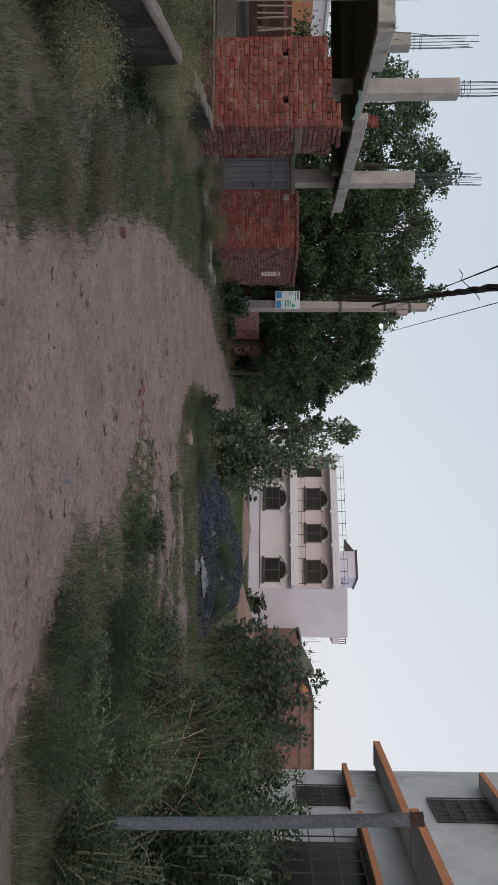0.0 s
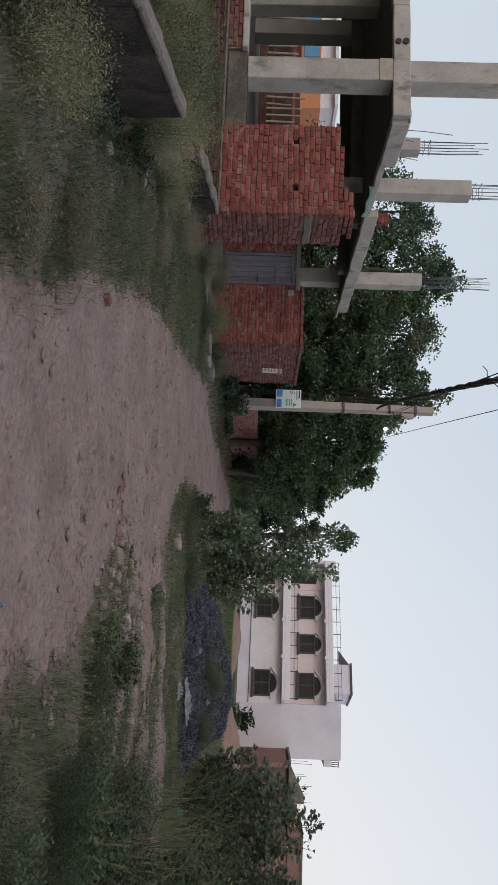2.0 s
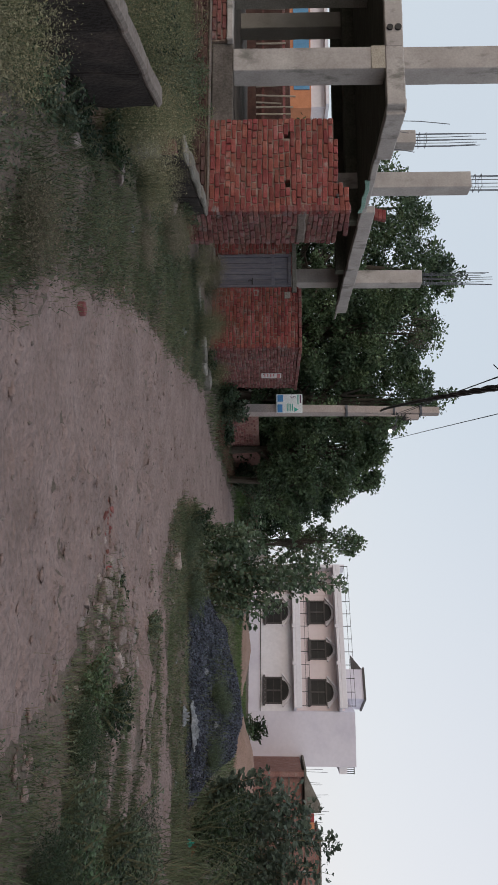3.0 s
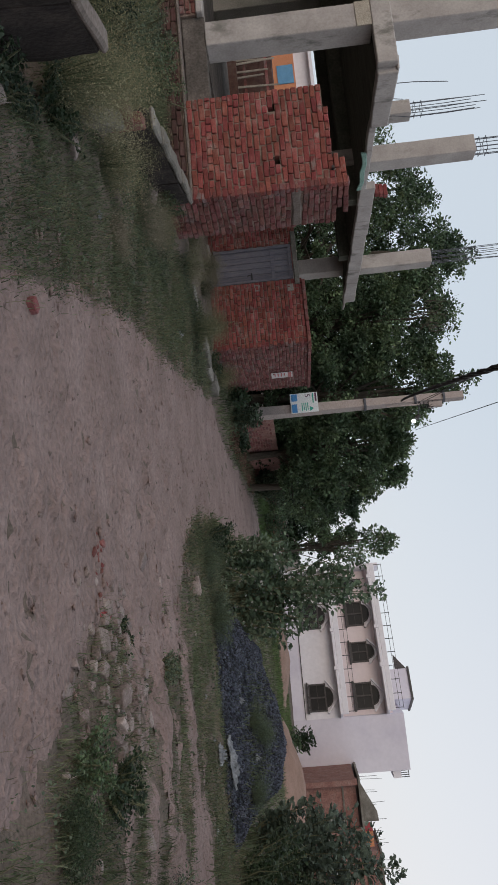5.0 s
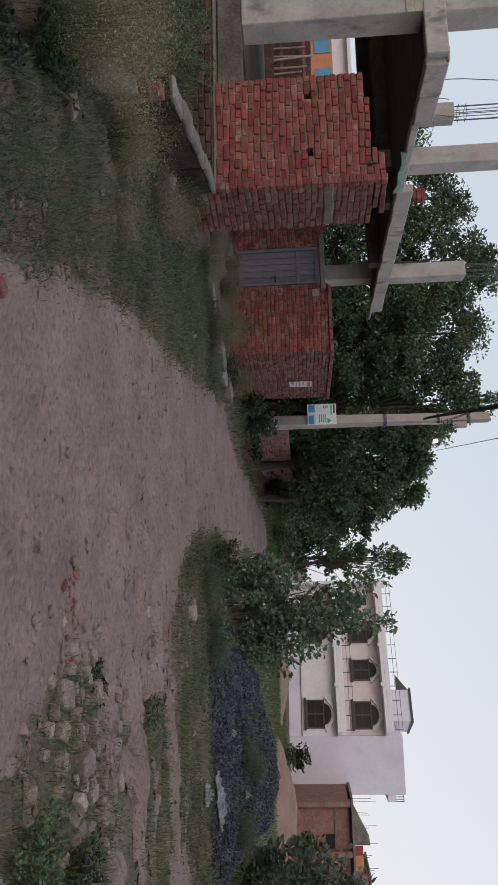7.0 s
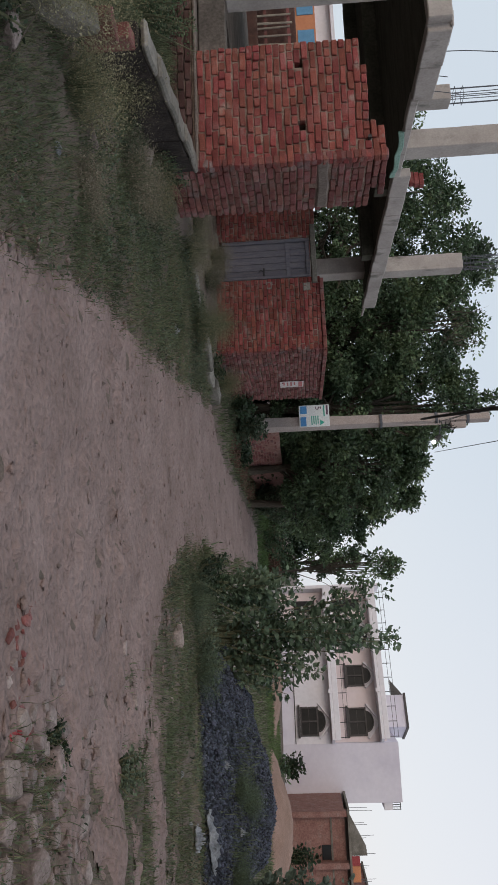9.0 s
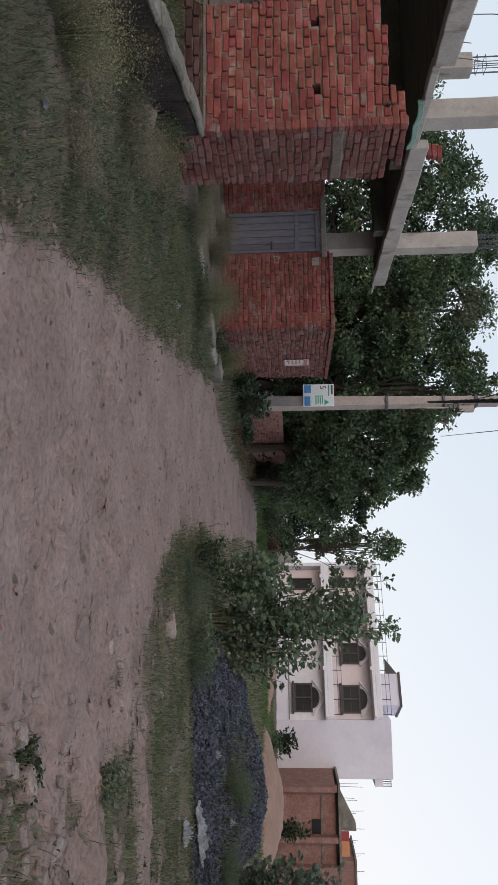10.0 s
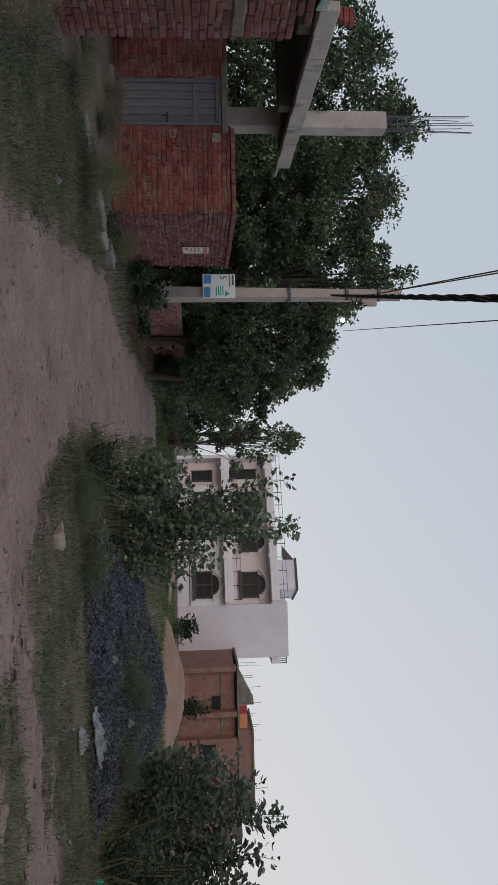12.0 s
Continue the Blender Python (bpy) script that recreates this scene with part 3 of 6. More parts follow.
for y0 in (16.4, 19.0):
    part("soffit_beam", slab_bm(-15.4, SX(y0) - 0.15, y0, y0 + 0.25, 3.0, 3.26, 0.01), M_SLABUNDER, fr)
part("drain_hole", tube_bm([(-8.62, 12.37, 3.44), (-8.62, 12.42, 3.44)], 0.055, 12), M_WINDARK, fr)
part("drain_hole", tube_bm([(-8.62, 12.37, 3.31), (-8.62, 12.42, 3.31)], 0.05, 12), M_WINDARK, fr)
part("slab_pipe", tube_bm([(-7.40, 21.5, 3.27), (-7.40, 22.15, 3.25)], 0.028, 8), M_CONCRETE, fr)


def column(x, y, z0, z1, w=0.36, bars=8, bar_top=0.9, bar_seed=1, mat_=None):
    c = part("column", rough_bm(-w / 2, w / 2, -w / 2, w / 2, z0, z1, 0.25, 0.006, 0.012, bar_seed), mat_ or M_CONCRETE, fr, at=pose(x, y, 0))
    rnd = random.Random(bar_seed)
    for k in range(bars):
        a, r = 2 * math.pi * (k + 0.5) / bars, w * 0.36
        px, py = max(-r, min(r, r * 1.5 * math.cos(a))), max(-r, min(r, r * 1.5 * math.sin(a)))
        part("starter_bar", tube_bm([(px, py, z1 - 0.03), (px * 1.02, py, z1 + bar_top * 0.5), (px + rnd.uniform(-0.03, 0.03), py + rnd.uniform(-0.03, 0.03), z1 + bar_top * rnd.uniform(0.85, 1.05))], 0.0085, 5), M_REBAR, c)
    for k in range(2 if bars else 0):
        r, z = w * 0.38, z1 + 0.1 + 0.12 * k + rnd.uniform(0, 0.3) * k
        part("stirrup", tube_bm([(-r, -r, z), (r, -r, z), (r, r, z), (-r, r, z), (-r, -r, z)], 0.006, 4), M_REBAR, c)
    return c


column(-8.10, 12.62, 0.80, 3.24, 0.40, 0)
column(-8.10, 12.64, 3.50, 6.3, 0.40, 0, bar_seed=2)
part("form_board", slab_bm(-8.305, -7.895, 12.405, 12.425, 3.0, 3.22, 0.004), M_BAMBOO, fr, "yellowish board left at the column head")
column(-8.30, 16.55, 3.33, 5.64, 0.36, 8, 1.25, 3)
column(-8.30, 16.55, -0.1, 3.26, 0.36, 0, bar_seed=4)
column(-8.10, 21.05, 3.33, 5.50, 0.37, 8, 1.9, 5)
column(-8.14, 21.05, -0.1, 3.26, 0.40, 0, bar_seed=6)
column(-10.35, 18.1, 3.33, 4.86, 0.34, 8, 1.6, 7)
column(-10.6, 12.66, 3.50, 4.75, 0.40, 8, 1.2, 8)
column(-12.60, 17.0, 0.70, 3.1, 0.40, 0, bar_seed=9, mat_=M_PLASTER_GREY)
column(-10.9, 14.2, 0.70, 3.26, 0.34, 0, bar_seed=10, mat_=M_PLASTER_GREY)
for x, y, h in ((-8.0, 13.9, 0.55), (-7.9, 14.6, 0.3), (-8.9, 15.5, 0.35)):
    part("loose_bar", tube_bm([(x, y, 3.33), (x + 0.03, y, 3.5 + h), (x + 0.06, y + 0.05, 3.5 + 2 * h)], 0.007, 5), M_REBAR, fr)
for k in range(3):
    part("spare_brick", rough_bm(-7.46, -7.24, 16.02, 16.14, 3.525 + 0.08 * k, 3.60 + 0.08 * k, 0.1, 0.008, 0.008, k), M_BRICK, fr, at=pose(0.02 * k, 0, 0))
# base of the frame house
part("floor_slab", slab_bm(-15.6, -8.45, 12.66, 22.0, 0.40, 0.74), M_BASE, fr, "concrete floor on a raised base, coloured dark for the roof's shade")
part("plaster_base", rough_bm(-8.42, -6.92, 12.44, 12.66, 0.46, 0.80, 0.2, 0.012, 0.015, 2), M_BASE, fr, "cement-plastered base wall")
part("base_core", slab_bm(-13.0, -5.42, 12.30, 12.44, -0.2, 0.42), M_MORTAR, fr)
part("ledge_band", rough_bm(-13.0, -5.40, 12.235, 12.46, 0.425, 0.455, 0.3, 0.008, 0.006, 3), M_CEMENT_SMEAR, fr)
part("upper_core", slab_bm(-13.0, -8.42, 12.40, 12.66, 0.46, 0.70), M_MORTAR, fr)
part("base_cap", rough_bm(-13.0, -8.40, 12.33, 12.70, 0.70, 0.80, 0.2, 0.012, 0.015, 4), M_CONCRETE, fr)

# ---- plinth edge running from the hut towards the viewer ----
pl = thing("plinth_wall", (0, 0, 0), 0, "low stained plinth wall, shade in its dark sides, worn concrete top", "low wall")
pa, pb = Vector((-5.27, 12.20, 0)), Vector((-4.42, 9.25, 0))
dv = pb - pa
ang = math.degrees(math.atan2(dv.y, dv.x))
for k in range(6):
    p = pa + dv * (k / 6)
    part("wall_segment", rough_bm(0, dv.length / 6 - 0.001, -0.19, -0.015, -0.2, 0.40, 0.12, 0.016, 0.01, k), M_STAIN_SHADE, pl, at=pose(p.x, p.y, 0, 0, 0, ang))
    part("top_slab", rough_bm(0, dv.length / 6 - 0.002, -0.20, 0.0, 0.405, 0.46 + 0.008 * math.sin(k * 2.2), 0.08, 0.016, 0.02, k + 30), M_CONCRETE_DARK, pl, at=pose(p.x, p.y, 0, 0, 0, ang))

nw = thing("boundary_stub", (0, 0, 0), 0, "stub of a stained boundary wall, shade in its black sides, grey cement top", "low wall")
na, nb = Vector((-3.37, 6.98, 0)), Vector((-2.18, 3.6, 0))
dn = nb - na
ang2 = math.degrees(math.atan2(dn.y, dn.x))
for k in range(5):
    p = na + dn * (k / 5)
    part("wall_segment", rough_bm(0, dn.length / 5 - 0.001, -0.12, 0.0, -0.4, 0.505, 0.1, 0.02, 0.015, k + 3), M_STAIN_SHADE, nw, at=pose(p.x, p.y, 0, 0, 0, ang2))
    part("top_slab", rough_bm(0, dn.length / 5 - 0.002, -0.125, 0.012, 0.50, 0.555, 0.1, 0.014, 0.02, k + 40), M_CEMENT_SMEAR, nw, at=pose(p.x, p.y, 0, 0, 0, ang2))

# broken end of the plinth: loose red bricks, then a leaning concrete post
for k, (x, y, z, r) in enumerate(((-4.44, 9.16, 0.24, 20), (-4.38, 8.98, 0.16, -12), (-4.52, 9.05, 0.12, 48))):
    ob = thing("fallen_brick", (x, y, z), r, "red brick fallen from the broken plinth end", "brick", "fallen bricks")
    part("brick_body", rough_bm(-0.055, 0.055, -0.115, 0.115, -z - 0.05, 0.13, 0.08, 0.008, 0.01, k), M_BRICK_OLD, ob)
post = thing("concrete_post", (-3.86, 8.25, -0.05), 113, "broken grey concrete post lying among the weeds", "post")
part("post_body", rough_bm(-0.32, 0.32, -0.07, 0.07, 0.0, 0.2, 0.1, 0.014, 0.02, 12), M_CONCRETE_DARK, post, at=pose(0, 0, 0.1, 0, -14, 0))

# ---- broken kerb by the shed ----
kb = thing("broken_kerb", (0, 0, 0), 0, "broken strip of old concrete edging on the verge", "kerb")
for k in range(6):
    x0, y0 = -5.15 + 0.17 * k, 15.1 + 0.52 * k
    part("kerb_block", rough_bm(-0.13, 0.13, -0.25, 0.25, -0.2, 0.10 - 0.05 * (k % 3 == 1), 0.1, 0.03, 0.03, k + 60), M_CONCRETE_DARK if k % 2 else M_PLASTER_GREY, kb, at=pose(x0, y0, 0, 0, 3 * math.sin(k * 5), -18 + 8 * math.sin(k * 2)))

# ---- utility pole with lamp, sign and cables ----
pole = thing("utility_pole", (-4.78, 22.5, 0), 0, "tapered cement utility pole carrying cables and a lit bulb", "utility pole")
part("shaft", tube_bm([(-0.02, 0, -0.3), (-0.02, 0, 1.0), (0, 0, 3.0), (0.03, 0, 6.15)], [0.19, 0.185, 0.165, 0.135], 4), M_POLE, pole)
for z in (3.52, 4.85, 5.6):
    part("clamp_band", tube_bm([(0.01, 0, z), (0.01, 0, z + 0.06)], 0.178 - 0.008 * (z - 3.5), 12), M_REBAR, pole)
part("lamp_arm", tube_bm([(0.05, -0.1, 4.95), (0.30, -0.22, 4.93), (0.52, -0.28, 4.86)], 0.014, 6), M_REBAR, pole)
part("lamp_conduit", tube_bm([(0.17, -0.16, 4.1), (0.19, -0.17, 4.55), (0.20, -0.18, 4.95)], 0.02, 6), M_POLE, pole)
lamp = part("lamp_holder", tube_bm([(0.50, -0.28, 4.90), (0.60, -0.28, 4.80)], [0.05, 0.065], 10), M_DARKIRON, pole)
bm = bmesh.new()
bmesh.ops.create_uvsphere(bm, u_segments=14, v_segments=10, radius=0.05)
part("bulb", bm, M_BULB, lamp, "glowing white bulb", smooth=True, at=pose(0.65, -0.28, 4.73))
part("fuse_box", slab_bm(0.16, 0.30, -0.2, -0.06, 5.2, 5.55, 0.01), M_POLE, pole)
for k in range(5):
    a = k * 1.3
    part("wire_loop", tube_bm([(0.15, -0.15, 5.45), (0.30 + 0.06 * math.sin(a), -0.2, 5.2 + 0.1 * math.cos(a)), (0.28, -0.2, 4.95 + 0.05 * k), (0.12, -0.16, 4.85 + 0.12 * k)], 0.011, 5), M_CABLE, pole)

sg = thing("pole_sign", (-4.93, 22.28, 1.58), 0, "printed white, green and blue plot advertisement board on the pole", "sign")
board = part("board", slab_bm(-0.27, 0.27, -0.012, 0.0, 0, 0.73, 0.003), M_SIGN, sg)
part("photo_panel", slab_bm(0.02, 0.25, -0.016, -0.0125, 0.03, 0.17), M_SIGNBLUE, sg)
part("photo_panel", slab_bm(-0.25, -0.06, -0.017, -0.0125, 0.03, 0.19), M_SIGNBLUE, sg)
part("logo_shape", wedge_bm([(0.1, 0.0), (0.24, 0.0), (0.17, 0.11)], 0, 0.003), M_SIGNGREEN, sg, at=pose(0, -0.0125, 0.50, 90))
part("header_bar", slab_bm(-0.25, 0.02, -0.016, -0.0125, 0.59, 0.62), M_SIGNGREEN, sg)
for k in range(4):
    part("print_bar", slab_bm(0.0, 0.22 - 0.02 * (k % 2), -0.016, -0.0125, 0.29 + 0.05 * k, 0.315 + 0.05 * k), M_SIGNGREEN, sg)
part("print_bar", slab_bm(-0.25, -0.02, -0.016, -0.0125, 0.655, 0.70), M_SIGNDARK, sg)
tc = bpy.data.curves.new("digit", "FONT")
tc.body, tc.size, tc.extrude = "5", 0.2, 0.002
tc.materials.append(M_SIGNDARK)
dg = new("digit", tc)
dg.parent = sg
dg.matrix_basis = pose(-0.24, -0.016, 0.40, 90)


def cable(name, pts, r, label, material=None):
    cu = bpy.data.curves.new(name, "CURVE")
    cu.dimensions, cu.bevel_depth, cu.bevel_resolution = "3D", r, 2
    sp = cu.splines.new("POLY")
    sp.points.add(len(pts) - 1)
    for k, p in enumerate(pts):
        sp.points[k].co = (*p, 1)
    cu.materials.append(material or M_CABLE)
    return tagged(new(name, cu), label, "cable")


def sagging(a, b, sag, n=24):
    a, b = Vector(a), Vector(b)
    return [a.lerp(b, k / n) - Vector((0, 0, 4 * sag * (k / n) * (1 - k / n))) for k in range(n + 1)]


# twisted bundle: strands wound round one another
line = sagging((-4.72, 22.30, 4.50), (2.63, -9.1, 2.5), 0.65, 160)
for s in range(3):
    pts = [p + Vector((math.cos(k * 0.9 + s * 2.1), 0.2 * math.sin(k * 0.9), math.sin(k * 0.9 + s * 2.1))) * 0.014 for k, p in enumerate(line)]
    cable("power_cable", pts, 0.0125, "thick black twisted power cable strung over the road")
cable("service_wire", sagging((-4.68, 22.35, 5.15), (1.72, -9.02, 2.75), 0.15), 0.008, "thin grey service wire running from the pole")
cable("service_wire", sagging((-4.66, 22.38, 4.95), (1.80, -9.02, 2.65), 0.1), 0.007, "thin grey service wire running from the pole")
cable("service_wire", sagging((-3.9, 22.3, 4.75), (1.55, -9.1, 3.7), 0.1), 0.006, "thin grey service wire running from the pole")
cable("service_wire", sagging((-4.5, 22.3, 5.3), (-8.5, 33, 4.2), 0.3), 0.012, "black service wire drooping into the trees")

wl_ = sagging((-4.68, 22.35, 5.15), (1.72, -9.02, 2.75), 0.15)
for k, dv_ in enumerate(((0.25, 0.1, 0.28), (-0.3, 0.5, 0.10), (0.12, -0.4, -0.12))):
    p_ = wl_[9]
    cable("wire_end", [p_, p_ + Vector(dv_) * 0.6 + Vector((0, 0, 0.03)), p_ + Vector(dv_)], 0.006, "loose grey wire end twisted round the service wire")

# ---- two-storey white house ----
HL, HR = Vector((-1.6, 58.2, 0)), Vector((8.05, 54.3, 0))
HANG = math.degrees(math.atan2(HR.y - HL.y, HR.x - HL.x))
HW = (HR - HL).length
wh = thing("white_house", HL, HANG, "two-storey lavender-white house with arched windows, balcony and roof railing", "house")


def hbox(name, u0, u1, v0, v1, z0, z1, m, parent=None, bev=0.0, label=""):
    return part(name, slab_bm(u0, u1, v0, v1, z0, z1, bev), m, parent or wh, label)


# front wall in strips round the windows
WIN = [(8.2, 9.9, 1.15), (2.62, 4.35, 1.2), (8.25, 9.9, 4.2), (5.5, 6.8, 4.28), (2.6, 4.25, 4.3)]
hbox("front_wall", 0, HW, 0.35, 0.6, -0.4, 6.45, M_PINK)
hbox("front_pillar", -0.02, 0.22, -0.35, 0.6, -0.4, 6.9, M_TRIM)
hbox("porch_wall", 0.25, 2.1, 0.30, 0.349, -0.4, 6.2, M_PINK)
hbox("ground_front", 2.1, HW, 0.0, 0.349, -0.4, 0.75, M_WHITE)
hbox("ground_front", 2.1, HW, 0.05, 0.348, 0.75, 3.02, M_TRIM)
hbox("balcony_slab", 0.3, HW, -0.9, 0.349, 3.02, 3.20, M_TRIM, bev=0.02)
hbox("balcony_parapet", 0.3, HW, -0.9, -0.78, 3.20, 3.56, M_TRIM, bev=0.02)
hbox("roof_slab", 0.2, HW, -0.9, 0.6, 6.03, 6.22, M_TRIM, bev=0.02)
hbox("roof_parapet", 0.2, HW, -0.9, -0.75, 6.22, 6.55, M_TRIM, bev=0.02)
hbox("roof_deck", 0, HW, 0.6, 10.5, 6.2, 6.4, M_CONCRETE)
hbox("left_wall", 0.0, 0.25, 0.6, 10.5, -0.4, 6.45, M_WHITE)
hbox("rear_wall", 0.0, HW, 10.5, 10.75, -0.4, 6.45, M_WHITE)
for u in (1.2, 4.85, 7.45):
    hbox("bracket", u - 0.12, u + 0.12, -0.95, -0.7, 2.95, 3.2, M_TRIM)
    hbox("bracket", u - 0.12, u + 0.12, -0.95, -0.7, 5.95, 6.2, M_TRIM)
for base, top in ((3.56, 4.12), (6.55, 7.1)):
    for k in range(12):
        u = 0.35 + (HW - 0.5) * k / 11
        hbox("rail_post", u - 0.018, u + 0.018, -0.86, -0.82, base, top, M_DARKIRON)
    for z in (base + 0.27, top - 0.04):
        hbox("rail", 0.35, HW - 0.1, -0.855, -0.825, z, z + 0.024, M_DARKIRON)


def arched_window(u0, u1, z0, raised):
    v = (0.04 if raised else 0.34)
    w, mid = u1 - u0, (u0 + u1) / 2
    win = part("window", slab_bm(u0, u1, v - 0.02, v, z0, z0 + 1.05), M_WINDARK, wh, "dark barred window under a white pointed hood")
    n = 14
    bm = bmesh.new()
    r = w * 0.36
    fan = [bm.verts.new((mid + r * math.cos(math.pi * k / n), v - 0.065, z0 + 1.05 + 0.44 * math.sin(math.pi * k / n))) for k in range(n + 1)]
    bm.faces.new(fan)
    part("arch_pane", bm, M_WINDARK, win)
    part("hood_panel", wedge_bm([(-w * 0.58, 0.07), (w * 0.58, 0.07), (0, 0.84)], 0, 0.03), M_TRIM, win, at=pose(mid, v - 0.025, z0 + 1.05, 90))
    for k in range(3):
        u = u0 + w * k / 2
        part("mullion", slab_bm(u - 0.05, u + 0.05, v - 0.08, v - 0.021, z0, z0 + 1.1), M_WINFRAME, win)
    for z in (z0, z0 + 1.05):
        part("transom", slab_bm(u0 - 0.06, u1 + 0.06, v - 0.09, v - 0.022, z - 0.05, z + 0.05), M_WINFRAME, win)
    for k in range(1):
        z = z0 + 0.5 * (k + 1)
        part("bar", slab_bm(u0, u1, v - 0.05, v - 0.035, z, z + 0.02), M_WINFRAME, win)
    part("sill", slab_bm(u0 - 0.15, u1 + 0.15, v - 0.25, v, z0 - 0.18, z0 - 0.06, 0.01), M_WINFRAME, win)
    # Dark ring frames the arch and draws the shadow line below the hood.
    ring = [(mid + r * 1.06 * math.cos(math.pi * k / n), v - 0.075, z0 + 1.05 + 0.47 * math.sin(math.pi * k / n)) for k in range(n + 1)]
    part("arch_ring", tube_bm(ring, 0.045, 5), M_WINFRAME, win)
    # pointed hood: two sloping bars
    for s in (-1, 1):
        bm = bmesh.new()
        a, b = Vector((mid + s * w * 0.62, 0, z0 + 1.10)), Vector((mid, 0, z0 + 1.86))
        off = Vector((0, 0, 0.16))
        q = [a, b, b + off, a + off * 0.6 + Vector((s * 0.05, 0, 0))]
        lo = [bm.verts.new(p + Vector((0, v - 0.24, 0))) for p in q]
        hi = [bm.verts.new(p + Vector((0, v, 0))) for p in q]
        bm.faces.new(lo)
        bm.faces.new(hi[::-1])
        for k in range(4):
            bm.faces.new((lo[k], lo[(k + 1) % 4], hi[(k + 1) % 4], hi[k]))
        bmesh.ops.recalc_face_normals(bm, faces=bm.faces[:])
        part("hood", bm, M_TRIM, win)


for u0, u1, z0 in WIN:
    arched_window(u0, u1, z0, z0 < 3)
pd = hbox("porch_window", 1.0, 1.62, 0.24, 0.29, 1.0, 2.35, M_WINDARK, label="small dark porch window")
for u in (0.9, 1.65):
    hbox("door_jamb", u, u + 0.08, 0.18, 0.29, 0.95, 2.4, M_WINFRAME, pd)
hbox("door_jamb", 0.9, 1.73, 0.18, 0.29, 2.35, 2.45, M_WINFRAME, pd)
pd2 = hbox("porch_door", 0.95, 1.6, 0.24, 0.29, 3.6, 5.5, M_WINDARK)
hbox("door_jamb", 0.88, 0.96, 0.18, 0.29, 3.6, 5.6, M_WINFRAME, pd2)
hbox("pipe", 2.25, 2.33, -0.06, 0.02, 0.7, 0.78, M_TRIM)
hbox("plinth_line", 2.1, HW, -0.05, 0.0, 0.75, 0.80, M_WINFRAME)
# blank side block
SB = [(8.06, 54.32), (11.52, 54.30), (11.9, 64.0), (8.06, 64.0)]
inv = wh.matrix_basis.inverted()
part("side_block", wedge_bm([tuple((inv @ Vector((x, y, 0)))[:2]) for x, y in SB], -0.4, 7.1), M_WHITE, wh, "blank lavender-white side block")
part("balcony_stub", wedge_bm([tuple((inv @ Vector((x, y, 0)))[:2]) for x, y in ((11.53, 54.5), (11.95, 54.5), (11.95, 57), (11.53, 57))], 3.05, 3.5), M_TRIM, wh)
part("balcony_stub", wedge_bm([tuple((inv @ Vector((x, y, 0)))[:2]) for x, y in ((11.53, 54.5), (12.0, 54.5), (12.0, 57), (11.53, 57))], 6.0, 6.5), M_TRIM, wh)
for k in range(4):
    part("rail_post", wedge_bm([tuple((inv @ Vector((x, y, 0)))[:2]) for x, y in ((11.55 + 0.13 * k, 54.5), (11.59 + 0.13 * k, 54.5), (11.59 + 0.13 * k, 54.54), (11.55 + 0.13 * k, 54.54))], 6.5, 7.0), M_DARKIRON, wh)
part("rail", wedge_bm([tuple((inv @ Vector((x, y, 0)))[:2]) for x, y in ((11.53, 54.5), (12.0, 54.5), (12.0, 54.54), (11.53, 54.54))], 6.96, 7.0), M_DARKIRON, wh)
# stair head on the roof
hbox("stair_head", 7.0, 9.05, 2.0, 5.0, 6.4, 8.0, M_WHITE)
hbox("stair_roof", 6.9, 9.15, 1.9, 5.1, 8.0, 8.14, M_WINFRAME)
part("stair_slope", wedge_bm([(0, 0), (1.0, 0), (1.0, 0.75)], 0, 0.15), M_WINFRAME, wh, at=pose(6.0, 2.1, 7.2, 90))

# ---- unplastered brick house beside it ----
rh = thing("brick_house", (0, 0, 0), 0, "unplastered single-storey brick house with bare roof bars", "house")
part("front_wall", slab_bm(10.9, 15.2, 50.6, 50.85, -0.3, 3.35), M_BRICK_FAR, rh)
part("front_wall", slab_bm(15.2, 21.0, 50.2, 50.45, -0.3, 3.5), M_BRICK_FAR, rh)
part("side_wall", slab_bm(10.9, 11.15, 50.85, 58, -0.3, 3.35), M_BRICK_FAR, rh)
part("roof_slab", slab_bm(10.8, 21.0, 50.1, 58, 3.5, 3.62), M_CONCRETE_DARK, rh)
for x in (10.9, 13.55, 15.1, 17.3):
    part("pillar", slab_bm(x, x + 0.3, 50.08, 50.59, -0.3, 3.45), M_BRICK_FAR, rh)
part("sill_band", slab_bm(10.9, 15.2, 50.54, 50.598, 2.52, 2.62), M_CONCRETE_DARK, rh)
wn2 = part("window", slab_bm(12.75, 13.5, 50.53, 50.596, 2.0, 2.5), M_WINDARK, rh)
part("window", slab_bm(15.4, 16.4, 50.13, 50.196, 1.2, 2.2), M_WINDARK, rh)
part("parapet_piece", wedge_bm([(0, 0), (2.2, 0), (2.2, 0.9), (1.7, 0.85)], 0, 0.2), M_CONCRETE_DARK, rh, at=pose(11.2, 51.0, 3.62, 90))
part("upper_room", slab_bm(15.4, 20.0, 52.0, 56, 3.62, 4.45), M_BRICK_FAR, rh)
part("upper_roof", slab_bm(15.3, 20.1, 51.9, 56.1, 4.45, 4.56), M_CONCRETE_DARK, rh)
part("hung_cloth", slab_bm(13.45, 13.95, 50.9, 50.93, 3.65, 4.1, 0.01), M_CLOTH, rh)
part("water_box", slab_bm(13.98, 14.8, 50.9, 51.4, 3.62, 4.1, 0.02), M_ORANGE, rh)
